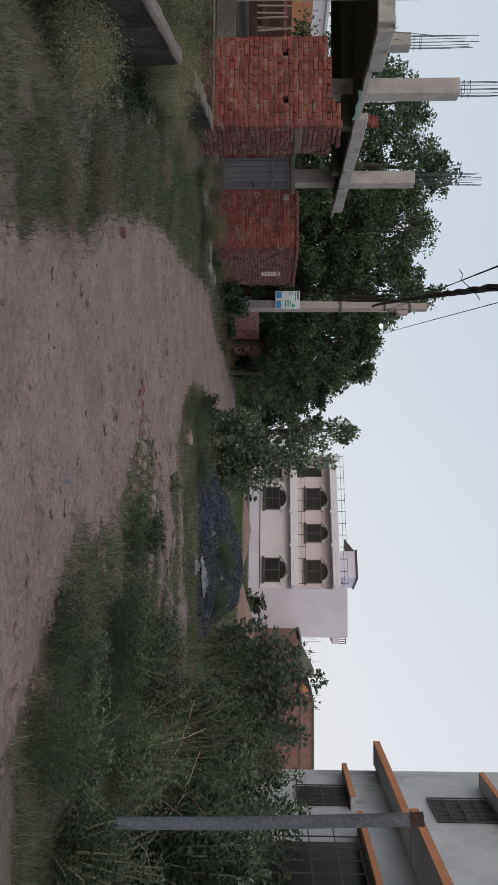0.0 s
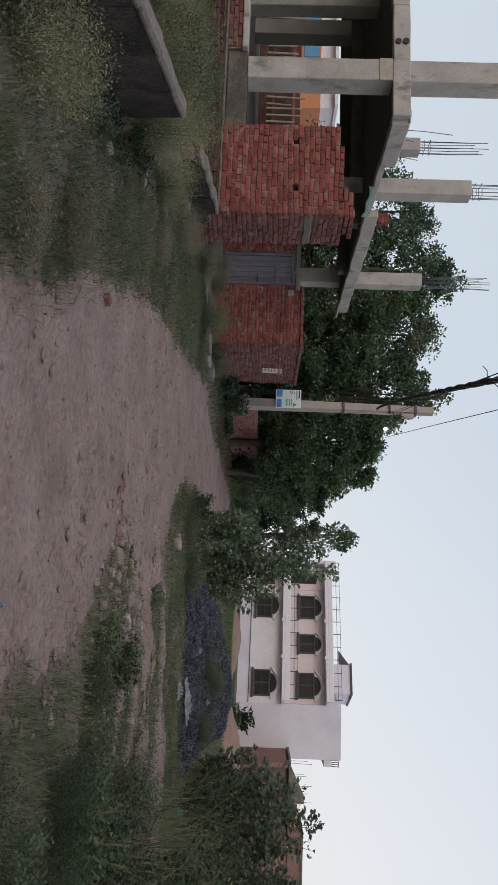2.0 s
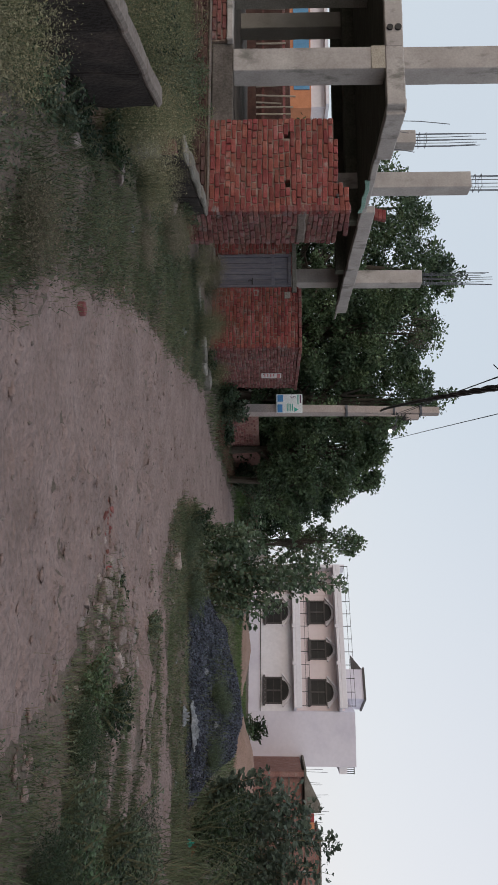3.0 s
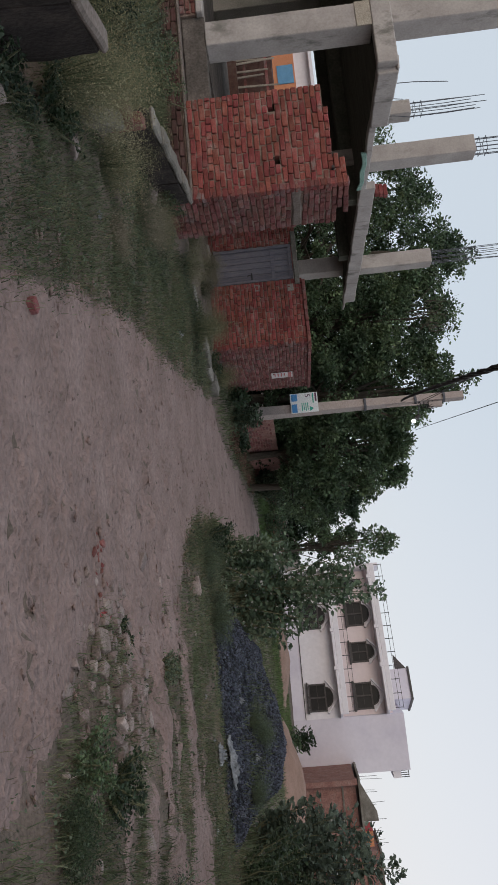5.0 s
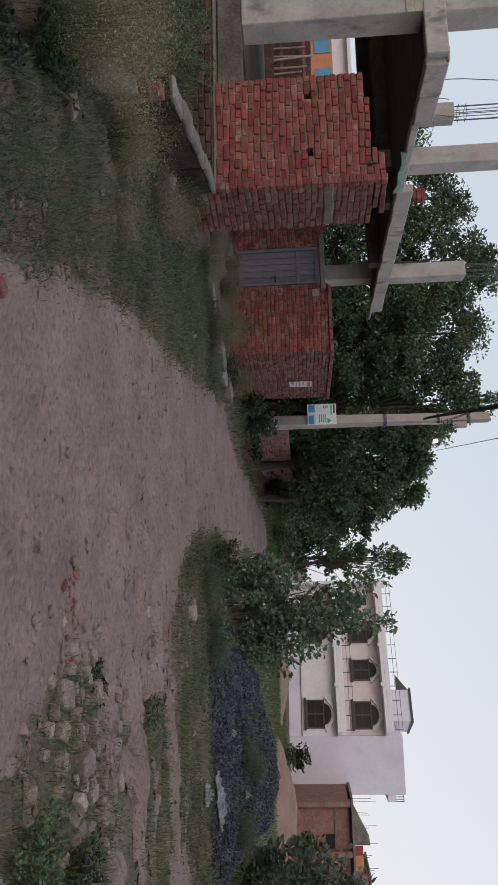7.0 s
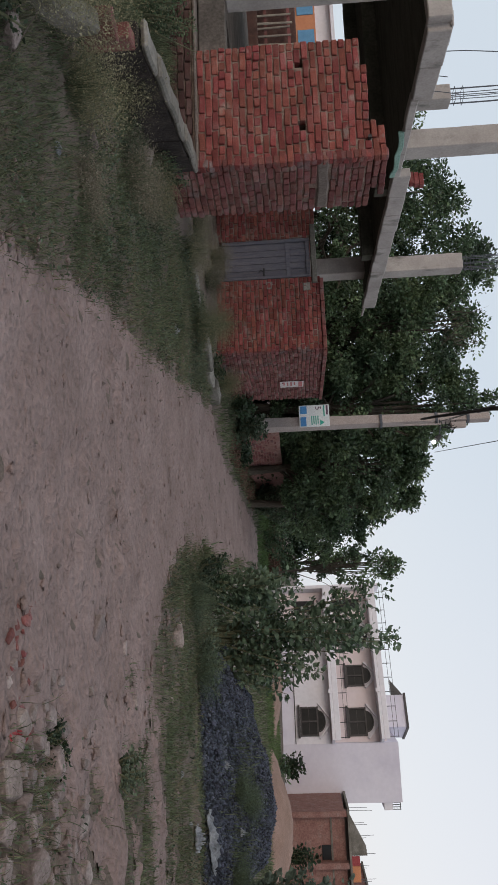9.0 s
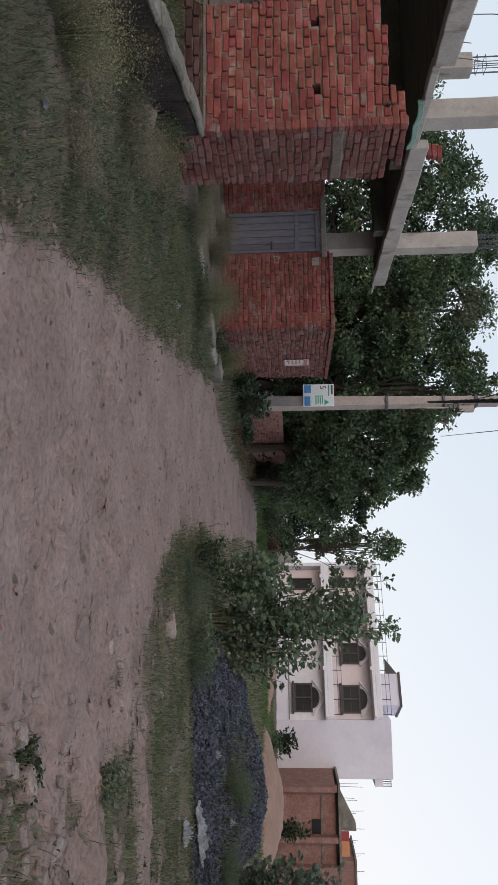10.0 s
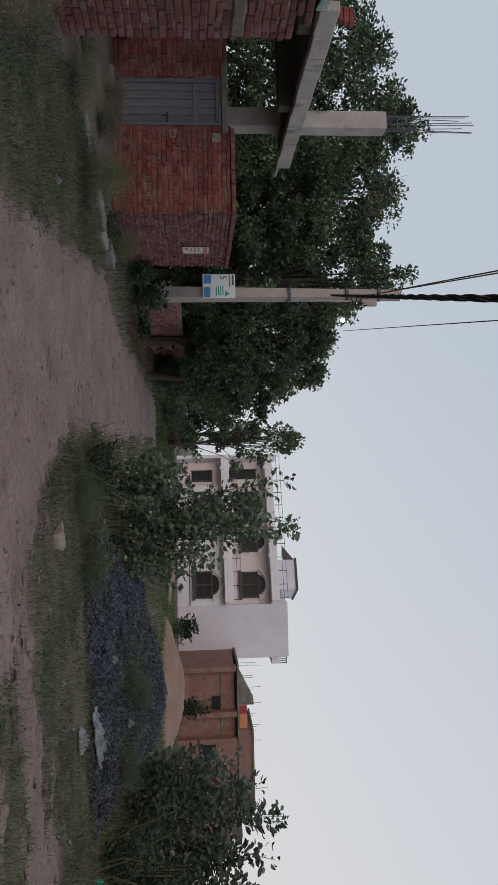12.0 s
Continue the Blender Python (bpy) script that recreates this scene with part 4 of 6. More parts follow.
for k in range(14):
    x = 11.0 + (k // 2) * 0.75 + (k % 2) * 0.14
    part("roof_bar", tube_bm([(x, 51.2, 3.6), (x + 0.05 * math.sin(k), 51.2, 4.7 + 0.3 * math.sin(k * 2))], 0.016, 4), M_REBAR, rh)

# ---- grey-white house on the open side, with orange-edged ledges ----
gh = thing("grey_house", (0, 0, 0), 0, "grey-white plastered house with orange-edged concrete sunshades and barred windows", "house")
GX = 7.35
part("road_wall", slab_bm(GX, GX + 0.25, 9.0, 18.2, -0.3, 7.6), M_HOUSEGREY, gh)
part("far_wall", slab_bm(GX + 0.25, 14.0, 17.95, 18.2, -0.3, 7.6), M_HOUSEGREY, gh)
part("near_wall", slab_bm(GX + 0.25, 14.0, 9.0, 9.25, -0.3, 7.6), M_HOUSEGREY, gh)
part("rear_wall", slab_bm(13.75, 14.0, 9.25, 17.95, -0.3, 7.6), M_HOUSEGREY, gh)
part("roof", slab_bm(GX, 14.0, 9.0, 18.2, 7.6, 7.75), M_CONCRETE, gh)


def ledge(y0, y1, z, deep, thick=0.09):
    lg = part("ledge", slab_bm(GX - deep, GX, y0, y1, z, z + thick), M_HOUSEGREY, gh, "concrete sunshade with an orange painted edge")
    part("orange_edge", slab_bm(GX - deep - 0.012, GX - deep - 0.001, y0 - 0.01, y1 + 0.01, z - 0.01, z + thick + 0.01), M_ORANGE, lg)
    part("orange_edge", slab_bm(GX - deep, GX, y1 + 0.001, y1 + 0.012, z - 0.01, z + thick + 0.01), M_ORANGE, lg)


ledge(13.9, 18.55, 3.95, 0.55, 0.13)
ledge(9.0, 13.85, 3.95, 0.95, 0.13)
ledge(16.0, 17.85, 3.12, 0.28)
ledge(11.4, 14.9, 3.12, 0.45)
ledge(14.9, 17.2, 6.1, 0.35)


def barred(y0, y1, z0, z1, proud):
    w = part("window", slab_bm(GX - 0.012, GX - 0.002, y0, y1, z0, z1), M_WINDARK, gh, "dark window with iron bars")
    for k in range(7):
        y = y0 + (y1 - y0) * k / 6
        part("bar", slab_bm(GX - proud - 0.02, GX - proud, y - 0.012, y + 0.012, z0, z1), M_WINFRAME, w)
    for k in range(5):
        z = z0 + (z1 - z0) * k / 4
        part("bar", slab_bm(GX - proud - 0.03, GX - proud - 0.021, y0, y1, z - 0.012, z + 0.012), M_WINFRAME, w)


barred(16.2, 17.2, 2.02, 3.1, 0.03)
barred(12.0, 14.6, 1.2, 3.08, 0.30)
barred(15.5, 16.6, 4.8, 6.05, 0.03)
part("wall_pipe", tube_bm([(GX - 0.03, 15.6, 1.6), (GX - 0.03, 15.6, 2.6)], 0.02, 6), M_HOUSEGREY, gh)

# ---- standing pipe ----
pp = thing("steel_pipe", (2.98, 5.44, 0), 0, "upright blue-grey iron pipe leaning slightly in the weeds", "pipe")
part("tube", tube_bm([(0.05, 0.07, -0.25), (0.0, 0.0, 1.1), (-0.13, -0.19, 2.36)], 0.043, 16), M_PIPE, pp, smooth=False)
part("cap", tube_bm([(-0.128, -0.187, 2.34), (-0.137, -0.20, 2.43)], 0.047, 16), M_RUST, pp, "dark rusty end")

# ---- low brick wall and gate along the road's far side ----
bw = thing("brick_boundary_wall", (0, 0, 0), 0, "low weathered brick boundary wall under the trees", "wall")
part("wall_run", rough_bm(-0.12, 0.12, 0, 7.0, -0.4, 1.05, 0.5, 0.02, 0.01), M_BRICK_FAR, bw, at=pose(-5.05, 23.2, 0, 0, 0, -4))
part("return_wall", rough_bm(-5.1, -4.2, 30.3, 30.55, -0.3, 1.0, 0.4, 0.02, 0.01), M_BRICK_OLD, bw)
part("gate_post", rough_bm(-4.2, -3.9, 30.2, 30.5, -0.3, 1.15, 0.3, 0.01, 0.01), M_CONCRETE_DARK, bw)

# ---- beyond the frame house: stake fence and painted house ----
sf = thing("stake_fence", (0, 0, 0), 0, "fence of pale uneven bamboo stakes on two rails", "fence")
rs = random.Random(4)
for k in range(60):
    x = -22.0 + k * 0.24
    lean = rs.uniform(-0.12, 0.12)
    part("stake", tube_bm([(x, 24.0, -0.2), (x + lean, 24.0 + rs.uniform(-0.1, 0.1), 1.95 + rs.uniform(-0.15, 0.35))], [0.045, 0.03], 5), M_BAMBOO, sf)
for z in (1.15, 1.85):
    part("rail", slab_bm(-22.2, -7.6, 24.06, 24.12, z, z + 0.09), M_BRICK_OLD, sf)
oh = thing("painted_house", (0, 0, 0), 0, "orange and blue painted house beyond the fence", "house")
part("wall", slab_bm(-42, -29.7, 44, 50, -0.3, 4.1), M_ORANGE, oh)
part("wall", slab_bm(-42, -29.9, 44.2, 50, 4.1, 5.0), M_TRIM, oh)
for k in range(4):
    part("panel", slab_bm(-39.5 + 2.4 * k, -38.2 + 2.4 * k, 43.94, 43.996, 3.0, 4.0), M_BLUEPAINT, oh)
part("roof", slab_bm(-42.3, -29.7, 43.6, 50.3, 5.0, 5.2), M_TRIM, oh)
# Added dark run and backing stand in for the shade beyond the floor.
sh = thing("shade_wall", (0, 0, 0), 0, "added dark screens standing in for shade behind the unfinished house", "wall")
part("wall_run", slab_bm(-24, -8.6, 22.6, 22.85, -0.3, 0.98), M_BRICK_DAMP_SHADE, sh)
part("hedge_backing", rough_bm(-24, -8.4, 24.6, 24.9, -0.3, 2.12, 0.6, 0.05, 0.02), M_BRICK_DAMP_SHADE, sh)

# ---- heaps ----


def heap(name, cx, cy, rx, ry, height, material, label, category, shape=None, n=60, rough_=0.04):
    xs, ys = np.meshgrid(np.linspace(-1.1, 1.1, n), np.linspace(-1.1, 1.1, n))
    wx, wy = cx + xs * rx, cy + ys * ry

    def top_at(u, w):
        z = height * np.clip(1 - (u**2 + w**2) ** 0.75, 0, 1) if shape is None else shape(u, w)
        x, y = cx + u * rx, cy + w * ry
        z = z * (1 + rough_ * 4 * fbm(x, y, 0.9, 15)) + rough_ * 0.8 * fbm(x, y, 2.7, 16) * (z > 0.02)
        return np.where(z > 0.02, lie(x, y) + z, lie(x, y) - 0.06)

    z = top_at(xs, ys)
    a = (np.arange(n - 1)[:, None] * n + np.arange(n - 1)[None]).ravel()
    ob = bulk(name, np.stack([wx.ravel(), wy.ravel(), z.ravel()], 1), np.stack([a, a + 1, a + n + 1, a + n], 1), material, smooth=True)
    tagged(ob, label, category, kind="stuff")
    return top_at


def gravel_shape(xs, ys):
    """A low ridge: thin at its left end, tallest two thirds along."""
    u = (xs + 1) / 2
    crest = np.interp(u, [0.0, 0.07, 0.18, 0.4, 0.58, 0.7, 0.82], [0.0, 0.22, 0.52, 0.70, 0.85, 0.7, 0.0])
    mid = 0.25 * (u - 0.5)
    front = np.clip((ys - mid + 0.95) / 0.95, 0, 1)
    back = np.clip((0.95 - (ys - mid)) / 0.7, 0, 1)
    return crest * np.minimum(front, back) ** 0.85


gravel_top = heap("gravel_heap", 2.45, 17.3, 2.3, 2.5, 0.8, M_GRAVEL, "spread heap of dark blue-grey crushed stone", "gravel", gravel_shape)
rs = np.random.RandomState(5)
N = 30000
ii, jj = rs.uniform(-1.08, 1.08, N), rs.uniform(-1.1, 0.6, N)
gx_, gy_, gz_ = 2.45 + 2.3 * ii, 17.3 + 2.5 * jj, gravel_top(ii, jj)
ok = gz_ > lie(gx_, gy_) - 0.055 + 0.06 * rs.rand(N)
ii = ii[ok]
cent = np.stack([gx_[ok], gy_[ok], np.maximum(gz_[ok], lie(gx_[ok], gy_[ok])) + 0.008], 1)
OCT = np.array([(1, 0, 0), (-1, 0, 0), (0, 1, 0), (0, -1, 0), (0, 0, 1), (0, 0, -1)], float)
OF = np.array([(0, 2, 4), (2, 1, 4), (1, 3, 4), (3, 0, 4), (2, 0, 5), (1, 2, 5), (3, 1, 5), (0, 3, 5)])
v = OCT[None] * rs.uniform(0.010, 0.032, (len(ii), 1, 1)) * rs.uniform(0.6, 1.3, (len(ii), 6, 1)) + rs.uniform(-0.008, 0.008, (len(ii), 6, 3)) + cent[:, None]
f = OF[None] + (np.arange(len(ii)) * 6)[:, None, None]
tagged(bulk("loose_gravel", v.reshape(-1, 3), f.reshape(-1, 3), M_GRAVEL), "loose crushed stones on the heap", "gravel", kind="stuff")
heap("sand_heap", 7.6, 35.0, 2.9, 2.6, 0.76, M_SAND, "long low heap of orange-brown sand", "sand", None, 40, 0.06)
heap("sand_heap", 3.0, 40.0, 2.6, 2.0, 0.45, M_SAND, "small low heap of orange-brown sand", "sand", None, 30, 0.06)


def crumple(name, x, y, z, sx, sy, material, label, category, rz=0, lift=0.1, seed=0):
    n = 24
    xs, ys = np.meshgrid(np.linspace(-1, 1, n), np.linspace(-1, 1, n))
    ca, sa = math.cos(radians(rz)), math.sin(radians(rz))
    ed = 1 + 0.2 * wob(xs * 2 + seed, ys * 2, 1.1)
    wx, wy = x + (xs * sx * ca - ys * sy * sa) * ed, y + (xs * sx * sa + ys * sy * ca) * ed
    zz = z + lift * (np.abs(wob(xs * 2.5 + seed, ys * 2.5, 1.7)) + 0.5 * np.abs(wob(xs * 4 + seed, ys * 4, 2.9))) * (1.1 - 0.8 * np.maximum(abs(xs), abs(ys)))
    a = (np.arange(n - 1)[:, None] * n + np.arange(n - 1)[None]).ravel()
    ob = bulk(name, np.stack([wx.ravel(), wy.ravel(), zz.ravel()], 1), np.stack([a, a + 1, a + n + 1, a + n], 1), material)
    so = ob.modifiers.new("thick", "SOLIDIFY")
    so.thickness = 0.012
    return tagged(ob, label, category)


crumple("plastic_sheet", 2.5, 15.15, float(gravel_top(np.array(0.02), np.array(-0.86))) - 0.02, 0.46, 0.13, M_TARP, "crumpled dirty white plastic sheet on the gravel", "plastic sheet", 28, 0.12, 3)
crumple("plastic_bag", 2.17, 14.2, 0.0, 0.15, 0.09, M_TARP, "white plastic bag lying in the grass", "plastic bag", 20, 0.12, 6)
crumple("plastic_bag", 1.64, 15.6, float(gravel_top(np.array(-0.352), np.array(-0.68))), 0.06, 0.04, M_TARP, "white plastic scrap on the gravel", "litter", 10, 0.08, 9)
crumple("plastic_bag", 2.6, 16.0, float(gravel_top(np.array(0.065), np.array(-0.52))), 0.06, 0.045, M_TARP, "white plastic scrap on the gravel", "litter", 70, 0.08, 2)
crumple("red_cloth", 0.06, 8.36, -0.01, 0.11, 0.05, M_CLOTH, "scrap of faded red cloth by the rubble", "cloth", 75, 0.05, 4)
crumple("litter", -3.88, 13.4, -0.02, 0.06, 0.05, M_TARP, "small white scrap on the verge", "litter", 40, 0.05, 1)
for k, (x, y) in enumerate(((-1.5, 4.6), (0.6, 5.2), (1.9, 13.8), (1.25, 13.2), (3.0, 13.6), (-3.2, 8.6))):
    crumple("litter", x, y, float(lie(x, y)) + 0.012, 0.025 + 0.008 * (k % 3), 0.02, M_TARP, "small pale scrap of litter on the ground", "litter", 40 * k, 0.03, k)
for k, (x, y) in enumerate(((-3.05, 6.1), (-2.85, 5.9))):
    crumple("plastic_bag", x, y, float(lie(x, y)) + 0.05, 0.09, 0.06, M_PLASTER_GREY, "grey plastic bag caught in the weeds", "litter", 50 * k, 0.14, k + 5)


# ---- stones ----
def stone(name, x, y, r, material, label, category, seed, flat=0.6, sink=0.25, group=""):
    bm = bmesh.new()
    rnd = random.Random(seed)
    sx, sy, sz = r * rnd.uniform(0.8, 1.35), r * rnd.uniform(0.7, 1.1), r * flat * rnd.uniform(0.8, 1.2)
    # a broken lump: the hull of points near a block's corners and faces
    for k in range(22):
        p = [rnd.choice((-1, 1)) * rnd.uniform(0.45, 1.0) for _ in range(3)]
        q = math.sqrt(sum(c * c for c in p))
        s = 1.15 / max(q, 1.0)
        bm.verts.new((p[0] * s * sx, p[1] * s * sy, p[2] * s * sz))
    bmesh.ops.convex_hull(bm, input=bm.verts[:])
    bmesh.ops.delete(bm, geom=[v for v in bm.verts if not v.link_faces], context="VERTS")
    bmesh.ops.bevel(bm, geom=bm.edges[:], offset=r * 0.06, segments=1, affect="EDGES")
    ob = part(name, bm, material, None, at=pose(x, y, float(lie(x, y)) + sz * 0.25, rnd.uniform(-14, 14), rnd.uniform(-14, 14), rnd.uniform(0, 180)))
    return tagged(ob, label, category, group)


rs2 = random.Random(11)
RUB = [(0.02, 8.35), (0.12, 8.55), (0.24, 8.2), (0.27, 8.4), (0.33, 8.62), (0.42, 8.1), (0.47, 8.35), (0.50, 8.75), (0.58, 8.05), (0.63, 8.5), (0.70, 7.95), (0.74, 8.85), (0.80, 8.25), (0.86, 8.6), (0.92, 7.8), (0.98, 8.15), (1.02, 8.75), (0.30, 8.9), (0.05, 8.8), (1.1, 7.6), (0.66, 7.7), (0.15, 8.05), (0.9, 9.1), (0.55, 9.1), (1.15, 8.4), (0.36, 8.28), (0.52, 8.55), (0.76, 8.42), (0.95, 8.4), (0.82, 8.02), (1.05, 7.95), (0.2, 8.72), (0.44, 8.9), (0.68, 9.2), (1.2, 8.75), (1.25, 8.05), (0.62, 8.25)]
for k, (x, y) in enumerate(RUB):
    stone("rubble_stone", x, y, rs2.uniform(0.045, 0.088), M_STONE, "pale broken brick and stone in the roadside rubble", "stone", k, 0.7, 0.2, "roadside rubble")
for k in range(110):
    x, y = rs2.gauss(0.55, 0.42), rs2.gauss(8.5, 0.5)
    stone("rubble_chip", x, y, rs2.uniform(0.02, 0.055), M_STONE, "small chip of stone in the roadside rubble", "stone", 100 + k, 0.7, 0.2, "roadside rubble")
stone("pale_stone", -0.2, 13.2, 0.15, M_STONE, "flat pale stone at the road edge", "stone", 61, 0.5)
stone("pale_stone", -4.85, 11.2, 0.13, M_STONE, "pale stone in the verge weeds", "stone", 62)
stone("pale_stone", -3.75, 9.3, 0.11, M_STONE, "pale stone in the verge weeds", "stone", 64)
stone("pale_stone", -3.25, 7.7, 0.10, M_STONE, "pale stone in the verge weeds", "stone", 65)
stone("pale_stone", -2.7, 6.4, 0.08, M_STONE, "pale stone in the verge weeds", "stone", 66)
stone("pale_stone", 1.75, 9.0, 0.13, M_STONE, "flat slab of stone on bare earth", "stone", 67, 0.3)
for k, (x, y) in enumerate(((-0.3, 11.8), (0.4, 12.5), (1.0, 11.2), (0.7, 10.4), (-0.37, 9.88), (-0.2, 10.6), (0.25, 11.0), (1.9, 7.3))):
    stone("pale_stone", x, y, rs2.uniform(0.05, 0.1), M_STONE, "small pale stone on bare earth", "stone", 70 + k, 0.5)
lb = thing("loose_brick", (-1.76, 7.03, float(lie(-1.76, 7.03)) + 0.03), 55, "broken red half brick lying on the dirt road", "brick")
part("brick_body", rough_bm(-0.045, 0.045, -0.036, 0.036, -0.03, 0.03, 0.03, 0.008, 0.008), M_BRICK_OLD, lb)
lb = thing("loose_brick", (-2.85, 6.15, float(lie(-2.85, 6.15)) + 0.06), 25, "old brick lying in the weeds", "brick")
part("brick_body", rough_bm(-0.115, 0.115, -0.055, 0.055, -0.036, 0.036, 0.05, 0.006, 0.008, 3), M_STONE, lb)
for nm, cnt, mat_, lo, hi, lab in (("road_clods", 15000, M_ROAD, 0.007, 0.046, "hard clods of earth lying on the road"), ("dark_specks", 3000, M_LITTER, 0.004, 0.016, "dark crumbs of soil and straw on the road")):
    rv = np.random.RandomState(cnt)
    px, py = rv.uniform(-5, 3, cnt), 3 + 19 * rv.rand(cnt) ** 1.2
    ok = (road_in(px, py) > -0.5) & (fbm(px, py, 1.1, 77) + 0.5 * rv.normal(size=cnt) > 0.0)
    px, py = px[ok], py[ok]
    cent = np.stack([px, py, lie(px, py) + 0.008], 1)
    v = OCT[None] * np.array([1.4, 1.0, 0.42]) * (lo + (hi - lo) * rv.rand(len(px), 1, 1) ** 3) * rv.uniform(0.5, 1.5, (len(px), 6, 1)) + cent[:, None]
    tagged(bulk(nm, v.reshape(-1, 3), (OF[None] + (np.arange(len(px)) * 6)[:, None, None]).reshape(-1, 3), mat_), lab, "clods", kind="stuff")
rv = np.random.RandomState(8)
N = 1500
px, py = rv.uniform(-5, 3, N), 3 + 17 * rv.rand(N) ** 1.3
ok = road_in(px, py) > -0.4
px, py = px[ok], py[ok]
cent = np.stack([px, py, lie(px, py) + 0.012], 1)
v = OCT[None] * (0.004 + 0.02 * rv.rand(len(px), 1, 1) ** 4) * rv.uniform(0.6, 1.4, (len(px), 6, 1)) + cent[:, None]
tagged(bulk("pebbles", v.reshape(-1, 3), (OF[None] + (np.arange(len(px)) * 6)[:, None, None]).reshape(-1, 3), M_STONE), "small pebbles and clods scattered on the road", "pebbles", kind="stuff")

# ---- plants ----


def leaf_cloud(name, at, way, length, width, material, rs, parent=None, fold=0.25):
    """Leaves as folded diamonds: at (n,3) bases, way (n,3) directions."""
    n = len(at)
    way = way / np.linalg.norm(way, axis=1, keepdims=True)
    side = np.cross(way, rs.normal(size=(n, 3)))
    side /= np.linalg.norm(side, axis=1, keepdims=True) + 1e-9
    up = np.cross(side, way)
    L, W = length[:, None], width[:, None]
    l1, r1 = at + way * L * 0.33 - side * W * 0.5 + up * W * fold, at + way * L * 0.33 + side * W * 0.5 + up * W * fold
    l2, r2 = at + way * L * 0.74 - side * W * 0.4 + up * W * fold * 0.6, at + way * L * 0.74 + side * W * 0.4 + up * W * fold * 0.6
    tip = at + way * L - up * L * 0.15
    v = np.stack([at, l1, r1, l2, r2, tip], 1).reshape(-1, 3)
    k = (np.arange(n) * 6)[:, None]
    f = np.concatenate([k + np.array([q]) for q in ([0, 2, 1], [1, 2, 4], [1, 4, 3], [3, 4, 5])], 1).reshape(-1, 3)
    return bulk(name, v, f, material, parent)


def tree(name, x, y, height, spread, leaves, seed, material, label, trunk=0.16, low=0.3, leaf=0.13, clumps=90):
    rs = np.random.RandomState(seed)
    z0 = float(lie(x, y)) - 0.1
    t = thing(name, (0, 0, 0), 0, label, "tree")
    top = height * 0.62
    bend = rs.uniform(-0.3, 0.3, 2)
    bm = tube_bm([(x, y, z0), (x + bend[0] * 0.4, y + bend[1] * 0.4, z0 + top * 0.4), (x + bend[0], y + bend[1], z0 + top), (x + bend[0] * 1.3, y, z0 + height * 0.85)], [trunk, trunk * 0.75, trunk * 0.5, trunk * 0.15], 8)
    ends = []
    for k in range(clumps):
        # clump centres fill an uneven crown, more of them at its skin
        a, u = rs.uniform(0, 2 * np.pi), rs.uniform(low, 1.0)
        prof = np.sin(np.pi * min(1.0, (u - low) / (1 - low) * 0.85 + 0.15)) ** 0.6
        r = spread * prof * rs.uniform(0.35, 1.0) ** 0.6 * (1 + 0.25 * np.sin(3 * a + seed))
        ends.append((x + r * np.cos(a), y + r * np.sin(a), z0 + height * u * rs.uniform(0.93, 1.0)))
    # small sprigs stand out past the crown's skin
    for k in range(clumps // 3):
        e = np.array(ends[rs.randint(len(ends))])
        mid_ = np.array([x, y, z0 + height * (0.5 + 0.5 * low)])
        ends.append(tuple(mid_ + (e - mid_) * rs.uniform(1.02, 1.16)))
    clumps = len(ends)
    for e in ends[:: max(1, clumps // 26)]:
        h0 = rs.uniform(0.3, 0.75) * top
        s = Vector((x + bend[0] * h0 / top, y + bend[1] * h0 / top, z0 + h0))
        e = Vector(e)
        mid = s.lerp(e, 0.55) + Vector((0, 0, 0.12 * (e - s).length))
        tube_bm([s, mid, e], [trunk * 0.35, trunk * 0.2, 0.008], 5, bm)
    part("trunk", bm, M_BARK, t, "brown trunk and limbs")
    ends = np.array(ends)
    leaves, leaf = int(leaves * 1.55), leaf * 0.82
    per = leaves // clumps
    size = rs.uniform(0.22, 0.58, clumps) * (spread / 2.4) ** 0.5
    size[-(clumps // 4):] *= 0.6
    c = np.repeat(ends, per, 0)
    d = rs.normal(size=(len(c), 3))
    d /= np.linalg.norm(d, axis=1, keepdims=True)
    rad = np.repeat(size, per)[:, None] * rs.uniform(0.1, 1.0, (len(c), 1)) ** 0.5
    at = c + d * rad * np.array([1.1, 1.1, 0.75])
    way = d + rs.normal(size=d.shape) * 0.6 + np.array([0, 0, -0.35])
    L = rs.uniform(0.6, 1.25, len(c)) * leaf
    leaf_cloud("crown", at, way, L, L * rs.uniform(0.42, 0.6, len(c)), material, rs, t)
    return t


tw = thing("bare_branch", (0, 0, 0), 0, "bare grey twiggy branch sticking out of the tree crown", "branch")
rt = random.Random(6)
for k in range(26):
    a0 = Vector((-7.6 + rt.uniform(-0.5, 0.5), 24.0 + rt.uniform(-0.2, 0.2), 5.6 + rt.uniform(-0.3, 0.3)))
    a1 = a0 + Vector((rt.uniform(-0.35, 0.45), rt.uniform(-0.3, 0.1), rt.uniform(0.3, 0.6)))
    a2 = a1 + Vector((rt.uniform(-0.4, 0.4), rt.uniform(-0.2, 0.2), rt.uniform(0.1, 0.5)))
    part("twig", tube_bm([a0, a1, a2], [0.010, 0.006, 0.002], 4), M_BARK, tw)
part("limb", tube_bm([(-8.2, 25.6, 3.2), (-7.9, 24.8, 4.4), (-7.6, 24.0, 5.3)], [0.05, 0.035, 0.016], 6), M_BARK, tw)
BEHIND = "broad dark-green leafy tree behind the buildings"
tree("leafy_tree", -13.4, 27.0, 7.2, 2.6, 14000, 1, M_LEAF, BEHIND, 0.2, 0.06, 0.15, 190)
